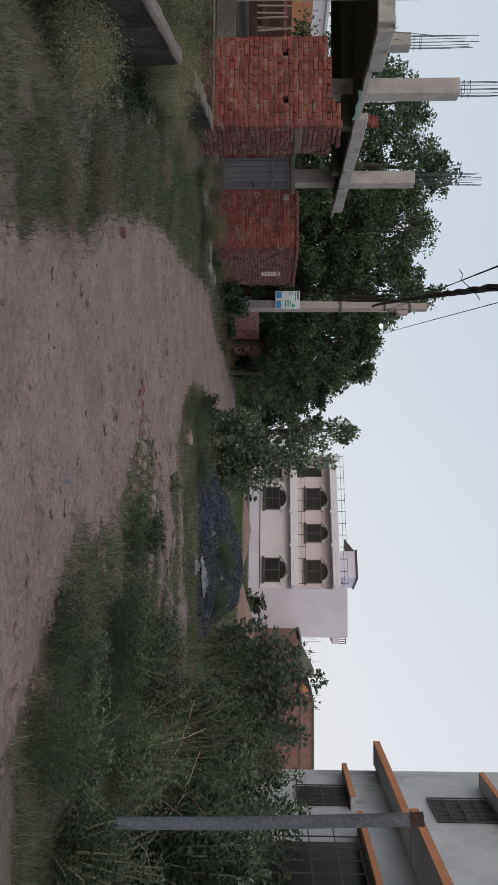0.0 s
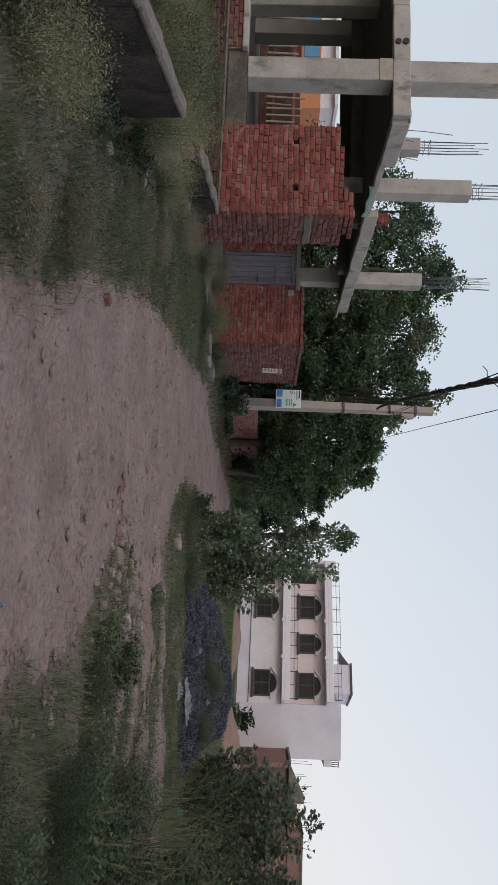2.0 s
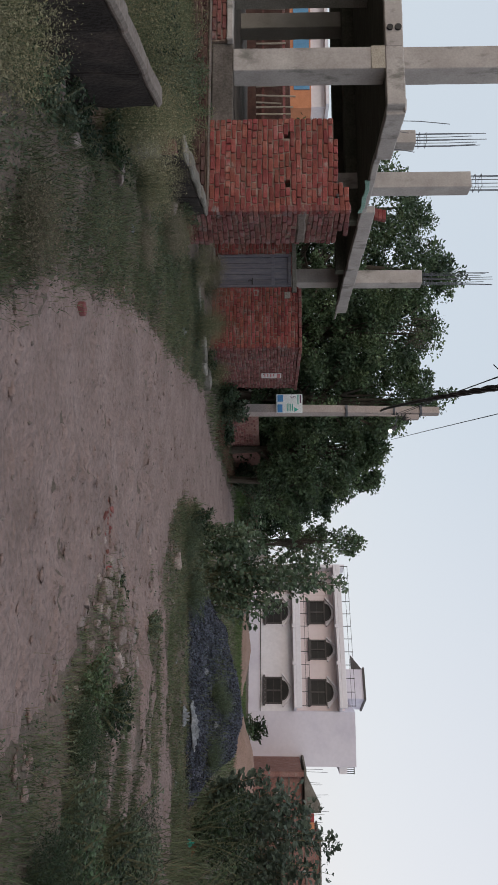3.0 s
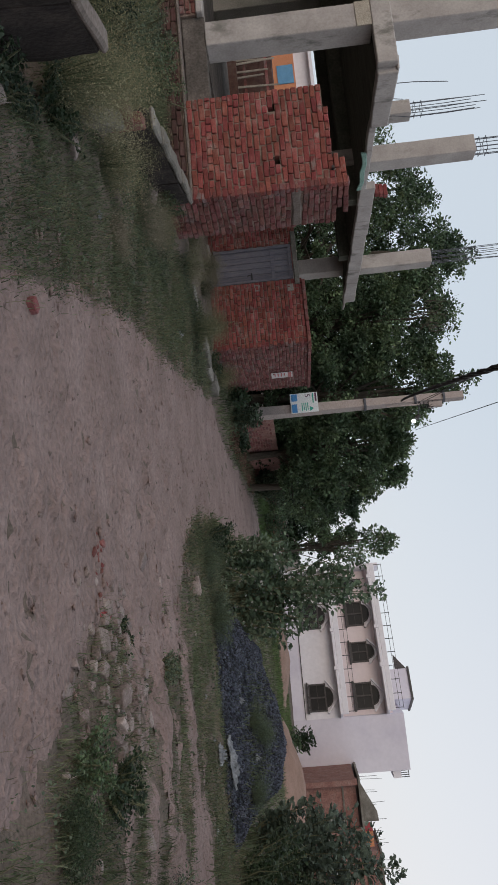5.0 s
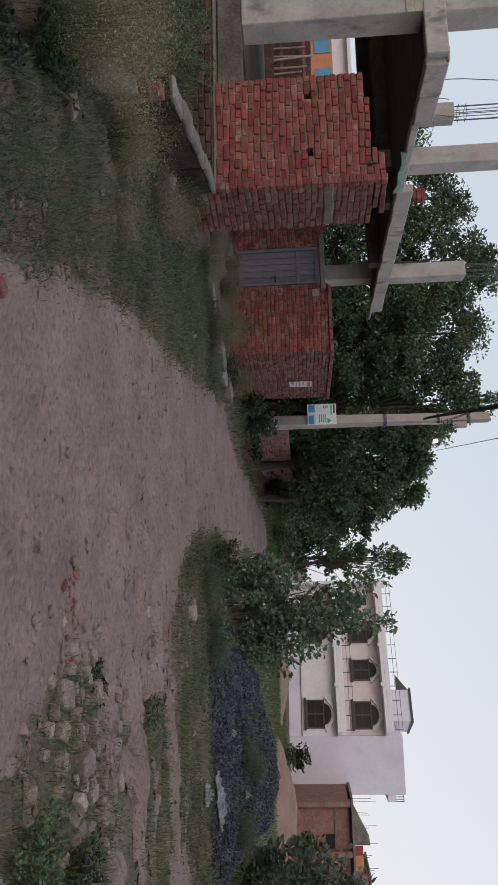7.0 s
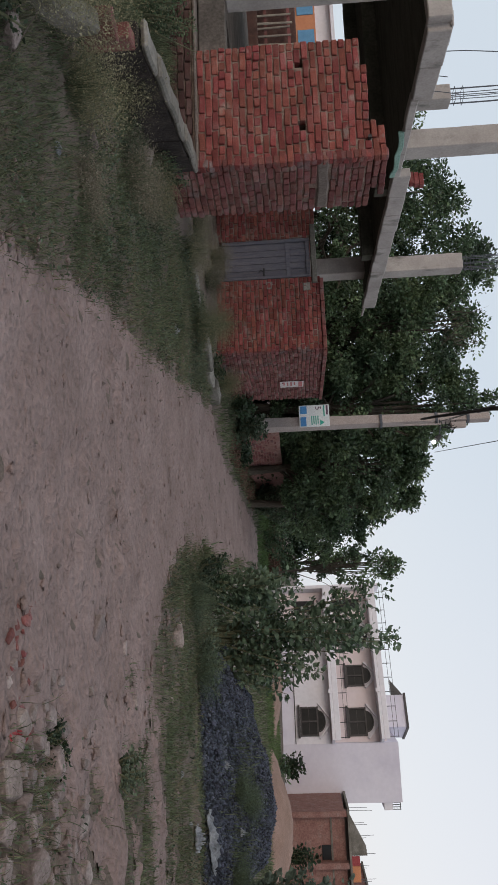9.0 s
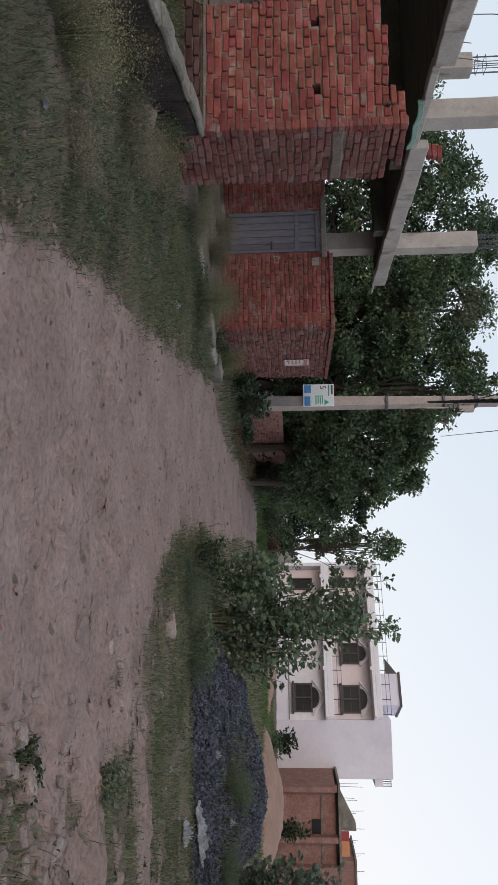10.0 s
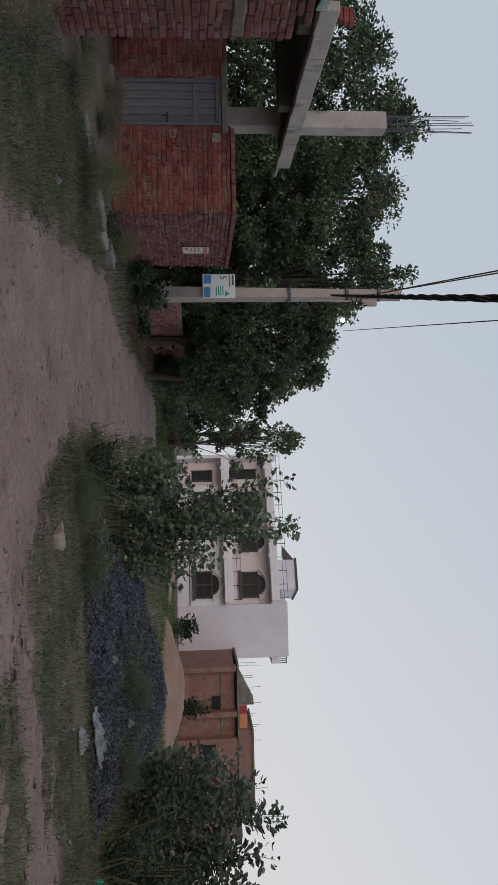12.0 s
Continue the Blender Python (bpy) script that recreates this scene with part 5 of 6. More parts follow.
tree("leafy_tree", -10.6, 26.2, 7.85, 2.5, 17000, 2, M_LEAF, BEHIND, 0.2, 0.05, 0.15, 200)
tree("leafy_tree", -8.2, 25.6, 7.15, 2.2, 22000, 3, M_LEAF, "broad dark-green leafy tree behind the shed", 0.18, 0.05, 0.14, 200)
tree("leafy_tree", -6.1, 25.6, 6.8, 1.75, 18000, 4, M_LEAF, "broad dark-green leafy tree behind the pole", 0.18, 0.14, 0.14, 180)
tree("leafy_tree", -4.5, 27.0, 5.45, 1.6, 14000, 5, M_LEAF, "smaller green tree leaning over the road edge", 0.14, 0.22, 0.13, 130)
tree("leafy_tree", -3.65, 28.0, 5.5, 1.2, 7500, 6, M_LEAF, "smaller green tree leaning over the road edge", 0.13, 0.24, 0.14, 80)
# These two wear the darker leaf as the shade between the crowns.
tree("leafy_tree", -6.4, 29.0, 5.6, 2.6, 14000, 7, M_LEAF_DARK, "dense tree deep in the grove, crown shade in its leaf colour", 0.15, 0.03, 0.17, 150)
tree("leafy_tree", -10.0, 29.0, 6.4, 3.0, 16000, 8, M_LEAF_DARK, "dense tree deep in the grove, crown shade in its leaf colour", 0.15, 0.03, 0.17, 160)
tree("young_tree", -1.75, 36.0, 5.95, 1.05, 1500, 9, M_LEAF, "slender young tree with sparse leaves by the house", 0.06, 0.45, 0.19, 34)
tree("leafy_tree", -4.9, 40.0, 4.4, 1.9, 7000, 10, M_LEAF, "low green tree at the road's far end", 0.14, 0.08, 0.17, 90)
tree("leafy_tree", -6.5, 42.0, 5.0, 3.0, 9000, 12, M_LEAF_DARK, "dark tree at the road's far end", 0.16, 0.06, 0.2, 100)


tree("leafy_tree", -2.75, 45.0, 4.3, 1.1, 3500, 13, M_LEAF, "low green tree beside the white house", 0.1, 0.03, 0.2, 60)
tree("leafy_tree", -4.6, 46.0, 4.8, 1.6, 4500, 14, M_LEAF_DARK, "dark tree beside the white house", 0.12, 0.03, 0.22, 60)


def shrub(name, x, y, radius, height, leaves, seed, material, label, leaf=0.13, stems=14, category="shrub", flowers=0):
    rs = np.random.RandomState(seed)
    z0 = float(lie(x, y)) - 0.05
    t = thing(name, (0, 0, 0), 0, label, category)
    bm = bmesh.new()
    at, way = [], []
    per = leaves // stems
    tips = []
    for s in range(stems):
        a = 2 * np.pi * s / stems + rs.uniform(-0.4, 0.4)
        r, h = radius * rs.uniform(0.25, 1.0), height * rs.uniform(0.55, 1.0)
        if s < 3:
            r, h = r * 0.4, height
        p0 = np.array([x + 0.12 * radius * np.cos(a), y + 0.12 * radius * np.sin(a), z0])
        p1 = np.array([x + 0.6 * r * np.cos(a), y + 0.6 * r * np.sin(a), z0 + h * 0.45])
        p2 = np.array([x + r * np.cos(a + 0.2), y + r * np.sin(a + 0.2), z0 + h])
        part("stem", tube_bm([p0, p1, p2], [0.02, 0.012, 0.004], 5), M_STEM, t)
        u = rs.uniform(0.12, 1.0, per) ** 0.8
        pt = ((1 - u) ** 2)[:, None] * p0 + (2 * u * (1 - u))[:, None] * p1 + (u**2)[:, None] * p2
        aa = rs.uniform(0, 2 * np.pi, per)
        off = rs.uniform(0, 0.28, per) * radius * 0.55
        pt = pt + np.stack([np.cos(aa) * off, np.sin(aa) * off, rs.uniform(-0.1, 0.12, per) * height * 0.3], 1)
        at.append(pt)
        way.append(np.stack([np.cos(aa), np.sin(aa), rs.uniform(-0.2, 0.9, per)], 1))
        tips.append(p2)
    at, way = np.concatenate(at), np.concatenate(way)
    at[:, 2] = np.maximum(at[:, 2], z0 + 0.04)
    L = rs.uniform(0.6, 1.2, len(at)) * leaf
    leaf_cloud("foliage", at, way, L, L * rs.uniform(0.45, 0.62, len(at)), material, rs, t)
    if flowers:
        fa = at[rs.randint(0, len(at), flowers * 6)] + rs.uniform(-0.03, 0.03, (flowers * 6, 3))
        tagged(leaf_cloud("flower_spray", fa, rs.normal(size=fa.shape), np.full(len(fa), 0.055), np.full(len(fa), 0.05), M_FLOWER, rs, t), kind="stuff")
    return t


# milkweed bushes
shrub("milkweed_bush", -0.05, 17.0, 0.78, 2.95, 2100, 21, M_LEAF_BUSH, "tall milkweed bush with broad leaves and pale flowers", 0.12, 18, "bush", 60)
shrub("milkweed_bush", -0.70, 16.6, 0.62, 1.35, 1300, 22, M_LEAF_BUSH, "milkweed bush beside the road with dusty leaves", 0.11, 14, "bush", 18)
shrub("milkweed_bush", 0.40, 17.1, 0.55, 1.55, 1000, 23, M_LEAF_BUSH, "milkweed bush at the end of the gravel heap", 0.115, 12, "bush", 14)
shrub("milkweed_bush", 5.35, 19.3, 1.25, 2.9, 3000, 24, M_LEAF_GREY, "large grey-green milkweed bush in the open field", 0.15, 26, "bush", 8)
shrub("milkweed_bush", 6.6, 18.9, 1.2, 2.45, 2600, 25, M_LEAF_GREY, "large grey-green milkweed bush in the open field", 0.15, 22, "bush", 6)
shrub("milkweed_bush", 4.55, 18.6, 0.7, 1.5, 1100, 26, M_LEAF_GREY, "grey-green milkweed bush beside the gravel", 0.14, 14, "bush", 3)
shrub("leafy_shrub", 8.5, 50.0, 0.7, 1.35, 500, 27, M_LEAF_DARK, "dark shrub in front of the white house", 0.22, 14)
shrub("leafy_shrub", 7.0, 42.0, 0.6, 0.6, 300, 28, M_LEAF, "low green shrub on the sand", 0.16, 10)
shrub("leafy_shrub", 12.0, 46.0, 0.7, 1.9, 500, 29, M_LEAF_DARK, "shrub in front of the brick house", 0.2, 12)
# rank growth on the open side
for k, (x, y, r, h, n) in enumerate(((3.6, 9.0, 0.9, 1.1, 1500), (4.6, 9.8, 1.0, 1.5, 1700), (4.3, 8.0, 0.9, 1.4, 1700), (5.4, 11.2, 1.1, 1.9, 1900), (6.2, 13.5, 1.2, 2.2, 2000), (5.2, 14.5, 1.0, 1.5, 1500), (4.4, 15.8, 0.9, 1.2, 1200), (6.6, 10.0, 1.0, 2.0, 1800), (5.6, 8.6, 1.0, 1.9, 1800), (4.0, 7.0, 0.8, 1.2, 1500), (6.7, 16.2, 1.0, 2.2, 1700))):
    shrub("leafy_shrub", x, y, r, h, int(n * 1.5), 40 + k, (M_LEAF_DARK, M_HERB, M_LEAF)[k % 3], "rank green shrub in the weedy plot", 0.075, 18)
for k, (x, y, r, h, n) in enumerate(((1.95, 5.5, 0.4, 0.26, 700), (2.35, 5.1, 0.5, 0.34, 800), (2.9, 4.9, 0.5, 0.45, 800), (3.35, 5.7, 0.6, 0.6, 900), (2.1, 6.6, 0.5, 0.5, 900), (2.5, 7.4, 0.6, 0.6, 1000), (1.7, 7.0, 0.4, 0.35, 700), (2.9, 6.4, 0.6, 0.7, 1000), (1.15, 8.0, 0.35, 0.3, 500), (0.62, 10.2, 0.2, 0.22, 300), (0.95, 7.6, 0.35, 0.3, 500), (0.25, 8.95, 0.2, 0.2, 260), (2.3, 8.4, 0.5, 0.5, 700), (-5.05, 11.6, 0.22, 0.35, 160), (-4.6, 17.2, 0.3, 0.35, 260), (-4.6, 21.9, 0.5, 0.85, 800), (-4.9, 20.9, 0.4, 0.6, 500), (-4.3, 23.4, 0.5, 0.4, 500), (-3.9, 29.6, 0.8, 1.25, 1600), (-4.3, 32.5, 1.2, 1.6, 1300), (-0.9, 15.3, 0.5, 0.5, 700), (0.2, 15.2, 0.5, 0.4, 600), (-3.0, 34.5, 1.2, 1.3, 900), (-2.95, 6.6, 0.35, 0.32, 500), (-2.7, 6.0, 0.35, 0.3, 500), (-2.5, 5.4, 0.3, 0.28, 450), (-3.25, 7.3, 0.35, 0.3, 450), (-5.7, 9.6, 0.5, 0.55, 600), (-6.3, 10.9, 0.6, 0.6, 700), (-5.2, 8.4, 0.5, 0.65, 600), (-7.2, 11.4, 0.6, 0.5, 600), (-5.1, 12.0, 0.2, 0.4, 150))):
    shrub("leafy_weed", x, y, r, h * (0.8 if y < 9.2 and x < 2 else 1), int(n * (3.0 if y < 13 else 1.3)), 70 + k, (M_HERB, M_LEAF, M_LEAF_DARK)[k % 3], "low leafy weed clump on the verge", 0.03 if y < 13 else (0.06 if y < 20 else 0.11), 18, "weed")


def blades(name, pts, heights, widths, material, rs, label, category="grass", lean=0.5):
    n = len(pts)
    a = rs.uniform(0, 2 * np.pi, n)
    side = np.stack([np.cos(a), np.sin(a), np.zeros(n)], 1) * widths[:, None]
    b = rs.uniform(0, 2 * np.pi, n)
    bend = np.stack([np.cos(b), np.sin(b), np.zeros(n)], 1) * (heights * rs.uniform(0.1, 1.0, n) * lean)[:, None]
    h = np.stack([np.zeros(n), np.zeros(n), heights], 1)
    v = np.stack([pts - side, pts + side, pts + h * 0.55 + bend * 0.35 + side * 0.7, pts + h * 0.55 + bend * 0.35 - side * 0.7, pts + h + bend], 1).reshape(-1, 3)
    k = (np.arange(n) * 5)[:, None]
    f = np.concatenate([k + np.array([[0, 1, 2]]), k + np.array([[0, 2, 3]]), k + np.array([[3, 2, 4]])], 1).reshape(-1, 3)
    return tagged(bulk(name, v, f, material), label, category, kind="stuff")


def scatter(n, x0, x1, y0, y1, rs, edge=-0.05, power=1.0, bare=True, cover=0.0, seed=0):
    """Points off the road, in clumps; cover: from -1 (sparse) to 1 (closed)."""
    x, y = rs.uniform(x0, x1, n), y0 + (y1 - y0) * rs.rand(n) ** power
    ok = road_in(x, y) < edge + 0.12 * rs.normal(size=n)
    if bare:
        ok &= bare_in(x, y) < rs.uniform(0.1, 0.7, n)
    ok &= fbm(x, y, 1.7, 11 + seed) + 0.25 * rs.normal(size=n) > -cover
    ok &= ~((x < -5.2) & (y > 12.2) & (y < 22))
    ok &= ~((x > 0.7) & (x < 3.9) & (y > 15.2 + 0.4 * fbm(x, y, 1.0, 4)) & (y < 19.5))
    x, y = x[ok], y[ok]
    return np.stack([x, y, lie(x, y) - 0.008], 1)


def near_scale(p):
    return np.clip(0.6 + p[:, 1] / 22, 0.75, 1.3)


rg = np.random.RandomState(3)
p = scatter(240000, -6.2, -0.5, 2.5, 17.5, rg, power=1.2, cover=0.32)
blades("verge_grass", p, rg.uniform(0.02, 0.12, len(p)), rg.uniform(0.0019, 0.0040, len(p)) * near_scale(p), M_GRASS, rg, "short patchy green grass along the verge", lean=0.9)
p = scatter(45000, -6.2, -0.5, 2.5, 17.5, rg, edge=0.06, power=1.2, cover=0.3, seed=3)
blades("dry_verge_grass", p, rg.uniform(0.02, 0.13, len(p)), rg.uniform(0.0018, 0.0036, len(p)) * near_scale(p), M_GRASS_DRY, rg, "dry straw-coloured grass along the verge", lean=1.4)
p = scatter(240000, -1.6, 7.0, 4.0, 16.5, rg, power=1.1, cover=0.15, seed=1)
blades("plot_grass", p, rg.uniform(0.02, 0.10, len(p)) * np.where(p[:, 1] < 9, 1.4, 1.0), rg.uniform(0.0019, 0.0038, len(p)) * near_scale(p), M_GRASS, rg, "patchy green grass on the open plot", lean=0.9)
p = scatter(40000, -1.6, 7.0, 4.0, 16.5, rg, edge=0.1, power=1.1, cover=0.1, seed=5)
blades("dry_plot_grass", p, rg.uniform(0.02, 0.15, len(p)), rg.uniform(0.0016, 0.003, len(p)) * near_scale(p), M_GRASS_DRY, rg, "dry straw-coloured grass on the open plot", lean=1.4)
p = scatter(60000, -1.9, 14, 16, 46, rg, power=1.3, bare=False, cover=0.25)
blades("field_grass", p, rg.uniform(0.05, 0.22, len(p)), rg.uniform(0.008, 0.016, len(p)), M_GRASS, rg, "coarse green grass of the field behind the gravel")
p = scatter(14000, -6.0, -2.8, 17.5, 34, rg, bare=False)
blades("wallside_grass", p, rg.uniform(0.05, 0.22, len(p)), rg.uniform(0.006, 0.012, len(p)), M_GRASS, rg, "rough grass at the foot of the wall")
p = np.stack([rg.uniform(-9, 2, 9000), rg.uniform(32.5, 48, 9000), np.full(9000, -0.12)], 1)
blades("far_grass", p, rg.uniform(0.1, 0.35, len(p)), rg.uniform(0.015, 0.03, len(p)), M_LUSH, rg, "green grass beyond the end of the road")
p = scatter(60000, -10.0, -5.4, 5.0, 12.2, rg, bare=False, cover=0.6, seed=9)
blades("yard_grass", p, rg.uniform(0.05, 0.22, len(p)), rg.uniform(0.003, 0.006, len(p)), M_GRASS, rg, "rough green grass before the raised base", lean=0.8)
# low broad-leaved herbs
for nm, lab, args, seed_ in (("verge_herbs", "low broad-leaved weeds along the verge", (80000, -6.2, -0.7, 2.5, 17.0), 7), ("verge_clover", "dense fine-leaved ground weeds near the road", (75000, -5.6, -1.2, 4.0, 12.0), 17), ("plot_herbs", "low broad-leaved weeds on the open plot", (55000, -1.4, 7.0, 4.0, 16.5), 8)):
    p = scatter(*args, rg, power=1.2, cover=0.12, seed=seed_)
    p = p + np.stack([0 * p[:, 0], 0 * p[:, 0], 0.005 + 0.13 * rg.rand(len(p)) * np.clip(fbm(p[:, 0], p[:, 1], 2.2, 30) + 0.45, 0.05, 1)], 1)
    w_ = rg.normal(size=p.shape) + np.array([0, 0, 0.3])
    s_ = rg.uniform(0.012, 0.034, len(p)) * near_scale(p) * (0.6 if seed_ == 17 else 1.0)
    tagged(leaf_cloud(nm, p, w_, s_, s_ * rg.uniform(0.4, 0.7, len(p)), M_HERB, rg) if seed_ != 17 else leaf_cloud(nm, p, w_, s_, s_ * 0.6, M_GRASS, rg), lab, "weeds", kind="stuff")
p = np.stack([1.9 + 0.35 * rg.normal(size=600), 16.2 + 0.4 * rg.normal(size=600), np.zeros(600)], 1)
p = np.concatenate([p, np.stack([2.9 + 0.3 * rg.normal(size=400), 15.9 + 0.25 * rg.normal(size=400), np.zeros(400)], 1)])
p[:, 2] = gravel_top((p[:, 0] - 2.45) / 2.3, (p[:, 1] - 17.3) / 2.5) - 0.01
blades("gravel_weeds", p, rg.uniform(0.05, 0.24, len(p)), rg.uniform(0.002, 0.005, len(p)), M_GRASS, rg, "thin green weeds growing through the gravel", "weeds", 0.9)
# tall reeds in the weedy plot
p = scatter(2600, 2.8, 6.8, 6.5, 13.0, rg, bare=False, cover=0.1)
blades("reeds", p, rg.uniform(0.4, 1.3, len(p)), rg.uniform(0.003, 0.006, len(p)), M_GRASS, rg, "tall arching reeds in the weedy plot", "reeds", 1.1)
p = scatter(500, 2.8, 6.5, 6.5, 12.0, rg, bare=False, cover=0.1)
blades("dry_reeds", p, rg.uniform(0.5, 1.5, len(p)), rg.uniform(0.002, 0.005, len(p)), M_GRASS_DRY, rg, "dry arching reed stalks in the weedy plot", "reeds", 1.3)


def feathery(x, y, radius, height, seed, label, count=2600, material=None):
    """A seeding weed: many thin stalks with fine specks of seed heads."""
    rs = np.random.RandomState(seed)
    z0 = float(lie(x, y))
    if 0.9 < x < 3.6 and 15.4 < y < 19:
        z0 = max(z0, float(gravel_top(np.array((x - 2.45) / 2.3), np.array((y - 17.3) / 2.5))))
    t = thing("seeding_weed", (0, 0, 0), 0, label, "weed")
    n = count // 14
    a, r = rs.uniform(0, 2 * np.pi, n), radius * rs.rand(n) ** 0.6
    base = np.stack([x + 0.35 * r * np.cos(a), y + 0.35 * r * np.sin(a), np.full(n, z0)], 1)
    tip = np.stack([x + r * np.cos(a), y + r * np.sin(a), z0 + height * (1 - 0.45 * (r / radius) ** 2) * rs.uniform(0.6, 1.05, n)], 1)
    w = np.stack([np.cos(a + 1.6), np.sin(a + 1.6), np.zeros(n)], 1) * 0.0016
    v = np.stack([base - w, base + w, tip], 1).reshape(-1, 3)
    bulk("stalk_tuft", v, np.arange(n * 3).reshape(-1, 3), M_GRASS, t)
    u = rs.uniform(0.2, 1.0, (n, 26, 1))
    at = (base[:, None] * (1 - u) + tip[:, None] * u + rs.normal(size=(n, 26, 3)) * 0.04).reshape(-1, 3)
    tri = at[:, None] + rs.normal(size=(len(at), 3, 3)) * rs.uniform(0.002, 0.0058, (len(at), 1, 1))
    bulk("seed_spray", tri.reshape(-1, 3), np.arange(len(at) * 3).reshape(-1, 3), material or M_WEED, t)


FE = [(-4.75, 9.9, 0.4, 0.5), (-3.75, 7.75, 0.5, 0.75), (-3.5, 7.35, 0.45, 0.8), (-4.15, 8.3, 0.5, 0.85), (-3.85, 8.9, 0.4, 0.5), (-2.05, 4.5, 0.38, 0.5), (-2.35, 5.0, 0.38, 0.45), (-4.5, 14.9, 0.45, 0.6), (-5.2, 13.9, 0.5, 0.45), (-4.9, 11.9, 0.4, 0.3), (-4.0, 7.0, 0.5, 0.85), (-5.3, 16.9, 0.45, 0.6), (-4.75, 18.6, 0.35, 0.6),
      (2.05, 16.0, 0.3, 0.3), (2.3, 16.3, 0.3, 0.3), (3.1, 15.8, 0.4, 0.35), (0.3, 14.8, 0.5, 0.4), (-0.6, 14.4, 0.5, 0.45), (3.2, 7.6, 0.6, 0.7), (-5.7, 8.8, 0.6, 0.8), (-5.4, 7.6, 0.6, 0.7)]
for k, (x, y, r, h) in enumerate(FE):
    feathery(x, y, r, h, 200 + k, "feathery seeding weed with pale yellowish tops" if x < -1 else "feathery green weed beside the gravel", 6000, None if x < -1 else M_HERB)
FB = [(-5.7, 16.0, 0.5, 0.4), (-6.0, 14.6, 0.5, 0.35), (-6.6, 17.0, 0.4, 0.45), (-4.2, 10.5, 0.45, 0.36), (-4.35, 11.1, 0.3, 0.3), (-3.3, 9.2, 0.3, 0.2), (2.3, 5.9, 0.5, 0.45), (1.8, 6.3, 0.4, 0.3), (2.6, 9.6, 0.5, 0.35), (1.6, 4.9, 0.45, 0.3), (2.1, 4.5, 0.5, 0.4), (-1.7, 5.6, 0.35, 0.2), (-1.35, 4.8, 0.3, 0.18), (1.2, 7.2, 0.3, 0.2)]
for k, (x, y, r, h) in enumerate(FB):
    feathery(x, y, r, h, 300 + k, "low seeding weed with brownish dry tops" if x < 0 else "low dark-green seeding weed", 6000, M_WEED_BROWN if x < 0 else M_LEAF_DARK)

# dry sticks, leaf litter and scraps
sticks = thing("stick_heap", (0, 0, 0), 0, "tangle of dry brown sticks lying in the weeds", "sticks")
rt = random.Random(31)
for k in range(46):
    a0 = Vector((3.35 + rt.gauss(0, 0.35), 7.3 + rt.gauss(0, 0.4), 0.05 + rt.uniform(0, 0.3)))
    a = rt.uniform(0, 6.28)
    d = Vector((math.cos(a), math.sin(a), rt.uniform(0.1, 0.9))) * rt.uniform(0.35, 0.9)
    part("stick", tube_bm([a0, a0 + d * 0.5 + Vector((0, 0, 0.08)), a0 + d], [0.006, 0.005, 0.0025], 4), M_BAMBOO if k % 3 == 0 else M_LITTER, sticks)
rv = np.random.RandomState(44)
n_ = 5200
ly = rv.uniform(21.4, 29.5, n_)
lx = np.interp(ly, *zip(*LEFT_EDGE)) - 0.25 - np.abs(rv.normal(size=n_)) * 0.4
lz = lie(lx, ly) + 0.03 + 0.22 * np.clip(fbm(lx, ly, 1.4, 81) + 0.3, 0, 1) * rv.rand(n_)
ls = rv.uniform(0.03, 0.09, n_)
tagged(leaf_cloud("leaf_litter", np.stack([lx, ly, lz], 1), rv.normal(size=(n_, 3)) * np.array([1, 1, 0.4]), ls, ls * 0.5, M_LITTER, rv), "dry reddish-brown leaves and brush heaped at the wall foot", "leaf litter", kind="stuff")
for k, (x, y, r, h) in enumerate(((-4.6, 37.5, 0.9, 0.8), (-3.4, 38.5, 1.0, 0.9), (-2.2, 39.0, 0.9, 0.7))):
    shrub("dry_scrub", x, y, r, h, 700, 400 + k, M_LITTER, "dry brown scrub beyond the end of the road", 0.12, 14)
n_ = 26000
fx, fy = rv.uniform(-4.6, 12.0, n_), 33.0 + 12 * rv.rand(n_)
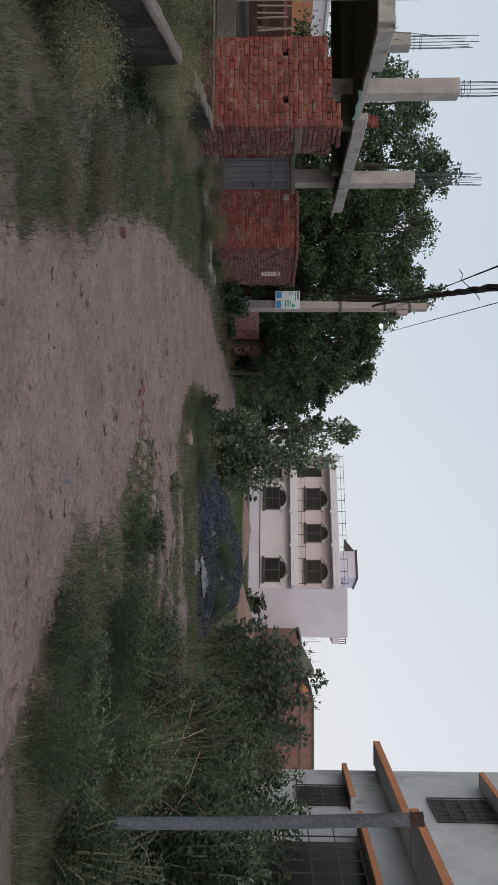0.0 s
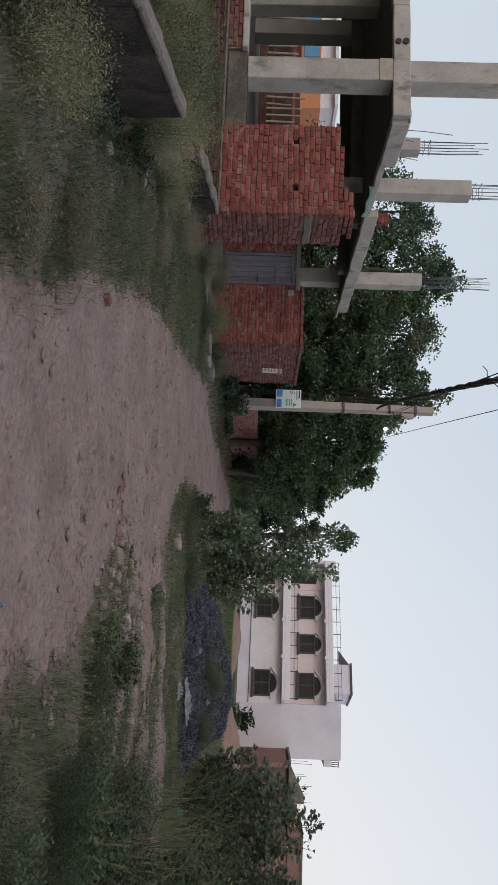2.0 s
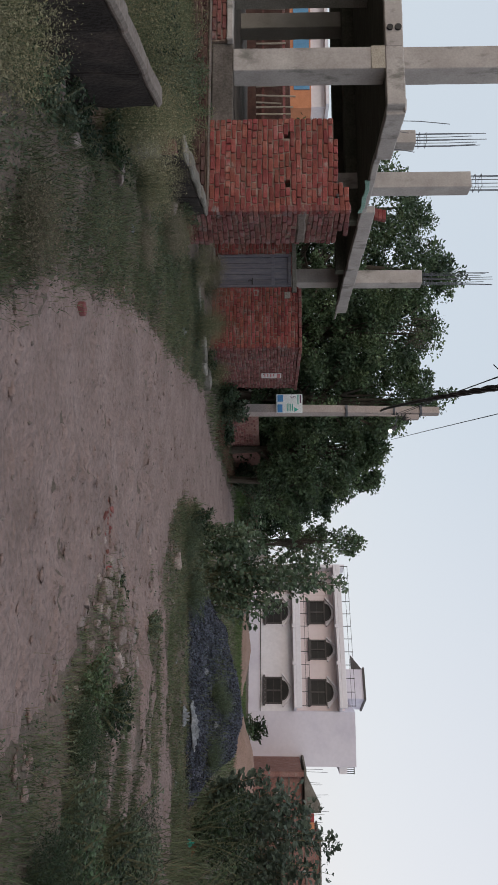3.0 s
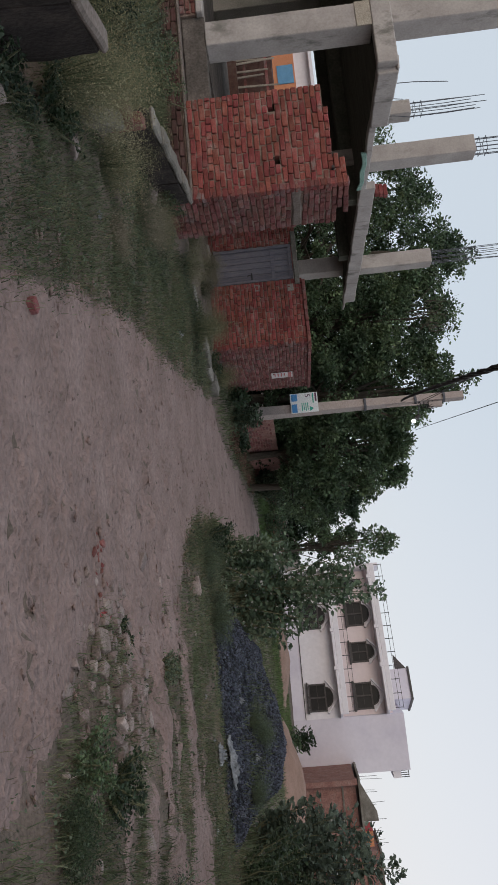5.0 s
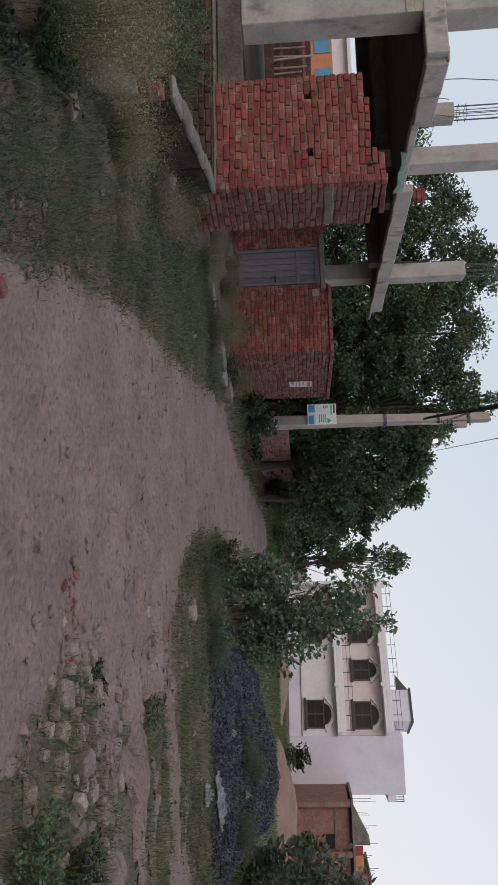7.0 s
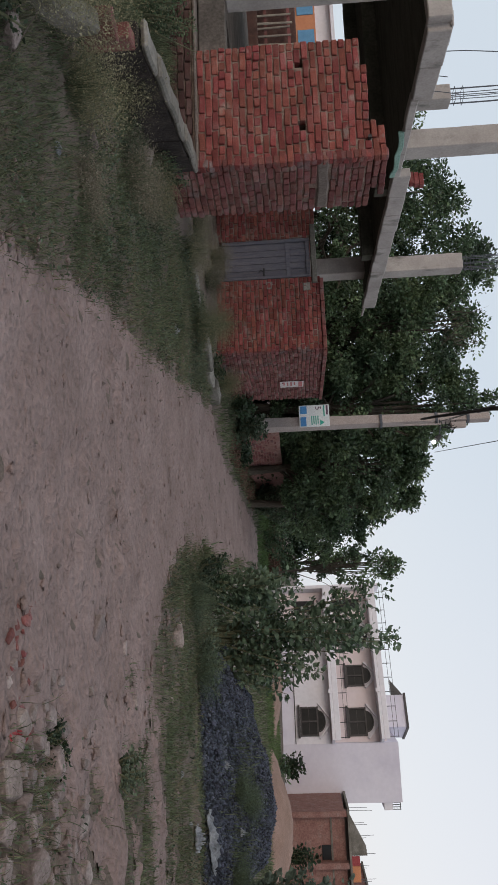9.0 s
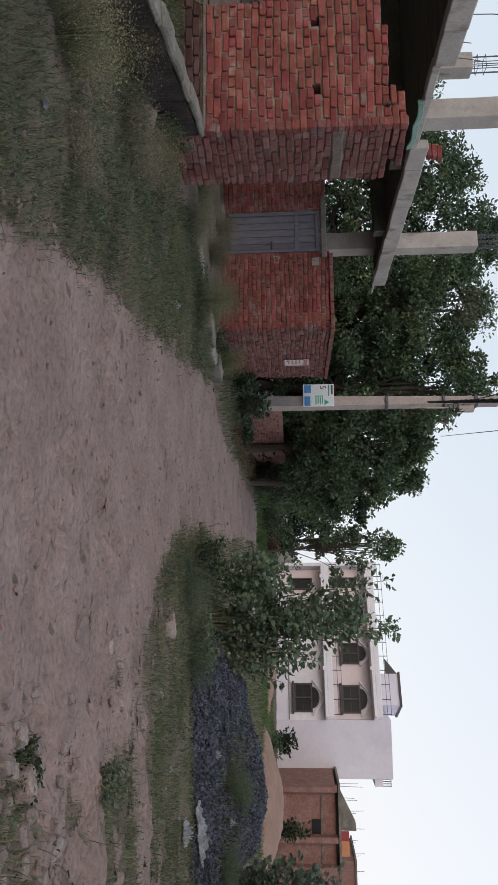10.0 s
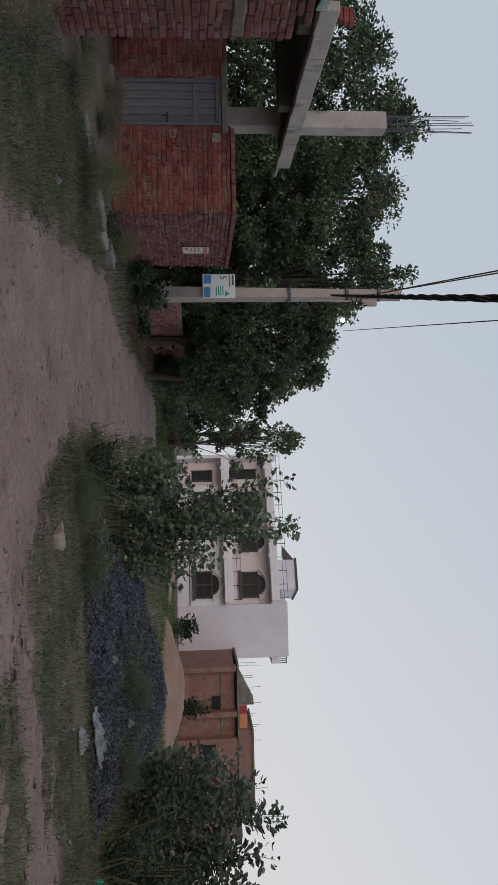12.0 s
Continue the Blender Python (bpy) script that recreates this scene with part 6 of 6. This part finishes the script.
fp = np.stack([fx, fy, lie(fx, fy)], 1)[fbm(fx, fy, 0.5, 91) > -0.25]
blades("field_turf", fp, rv.uniform(0.06, 0.2, len(fp)), rv.uniform(0.012, 0.022, len(fp)), M_LUSH, rv, "fresh green turf of the far field")
crumple("green_scrap", 4.33, 15.3, float(lie(4.33, 15.3)) + 0.03, 0.12, 0.05, M_SIGNGREEN, "scrap of green plastic in the grass", "litter", 60, 0.1, 3)
crumple("orange_scrap", 4.6, 15.9, float(lie(4.6, 15.9)) + 0.03, 0.1, 0.05, M_ORANGE, "scrap of orange plastic in the grass", "litter", 20, 0.12, 5)
for k in range(40):
    u = rt.random()
    stone("brick_crumb", 0.1 - 0.65 * u + rt.gauss(0, 0.05), 8.4 + rt.gauss(0, 0.07) + 0.1 * u, rt.uniform(0.012, 0.035), M_BRICK_OLD, "crumb of crushed red brick on the road", "brick crumb", 500 + k, 0.6, 0.2, "crushed brick trail")

# ---- bricks of the walls, laid last ----
lay_bricks(hut, (-6.915, 12.25), 0, 1.56, 0.45, 26, "red", holes=((0.33, 0.45 + 14.5 * PITCH), (1.10, 0.45 + 14.5 * PITCH)), top=hutA_top, seed=1)
lay_bricks(hut, (-5.36, 12.25), 90, 1.10, -0.10, 33, "old", holes=((0.55, 1.78), (0.85, 1.68)), top=lambda u: 2.6 if u < 0.75 else 2.42, seed=2,
           skip=lambda u, z: 1.80 < z < 1.94 and 0.08 < u < 1.0)
lay_bricks(hut2, (-6.555, 17.90), 0, 1.44, -0.02, 25, "red", seed=3, top=lambda u: 2.05)
lay_bricks(hut2, (-5.10, 17.91), 90, 3.35, -0.10, 26, "old", seed=4, top=lambda u: 2.05)
lay_bricks(hut2, (-8.10, 17.90), 0, 0.73, 0.10, 23, "red", seed=5, top=lambda u: 1.98)
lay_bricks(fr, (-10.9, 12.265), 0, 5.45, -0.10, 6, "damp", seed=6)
lay_bricks(fr, (-10.9, 12.37), 0, 2.45, 0.46, 3, "old", seed=7)
lay_bricks(bw, (-4.93, 23.2), 86, 4.6, -0.12, 14, "old", seed=8, limit=290)
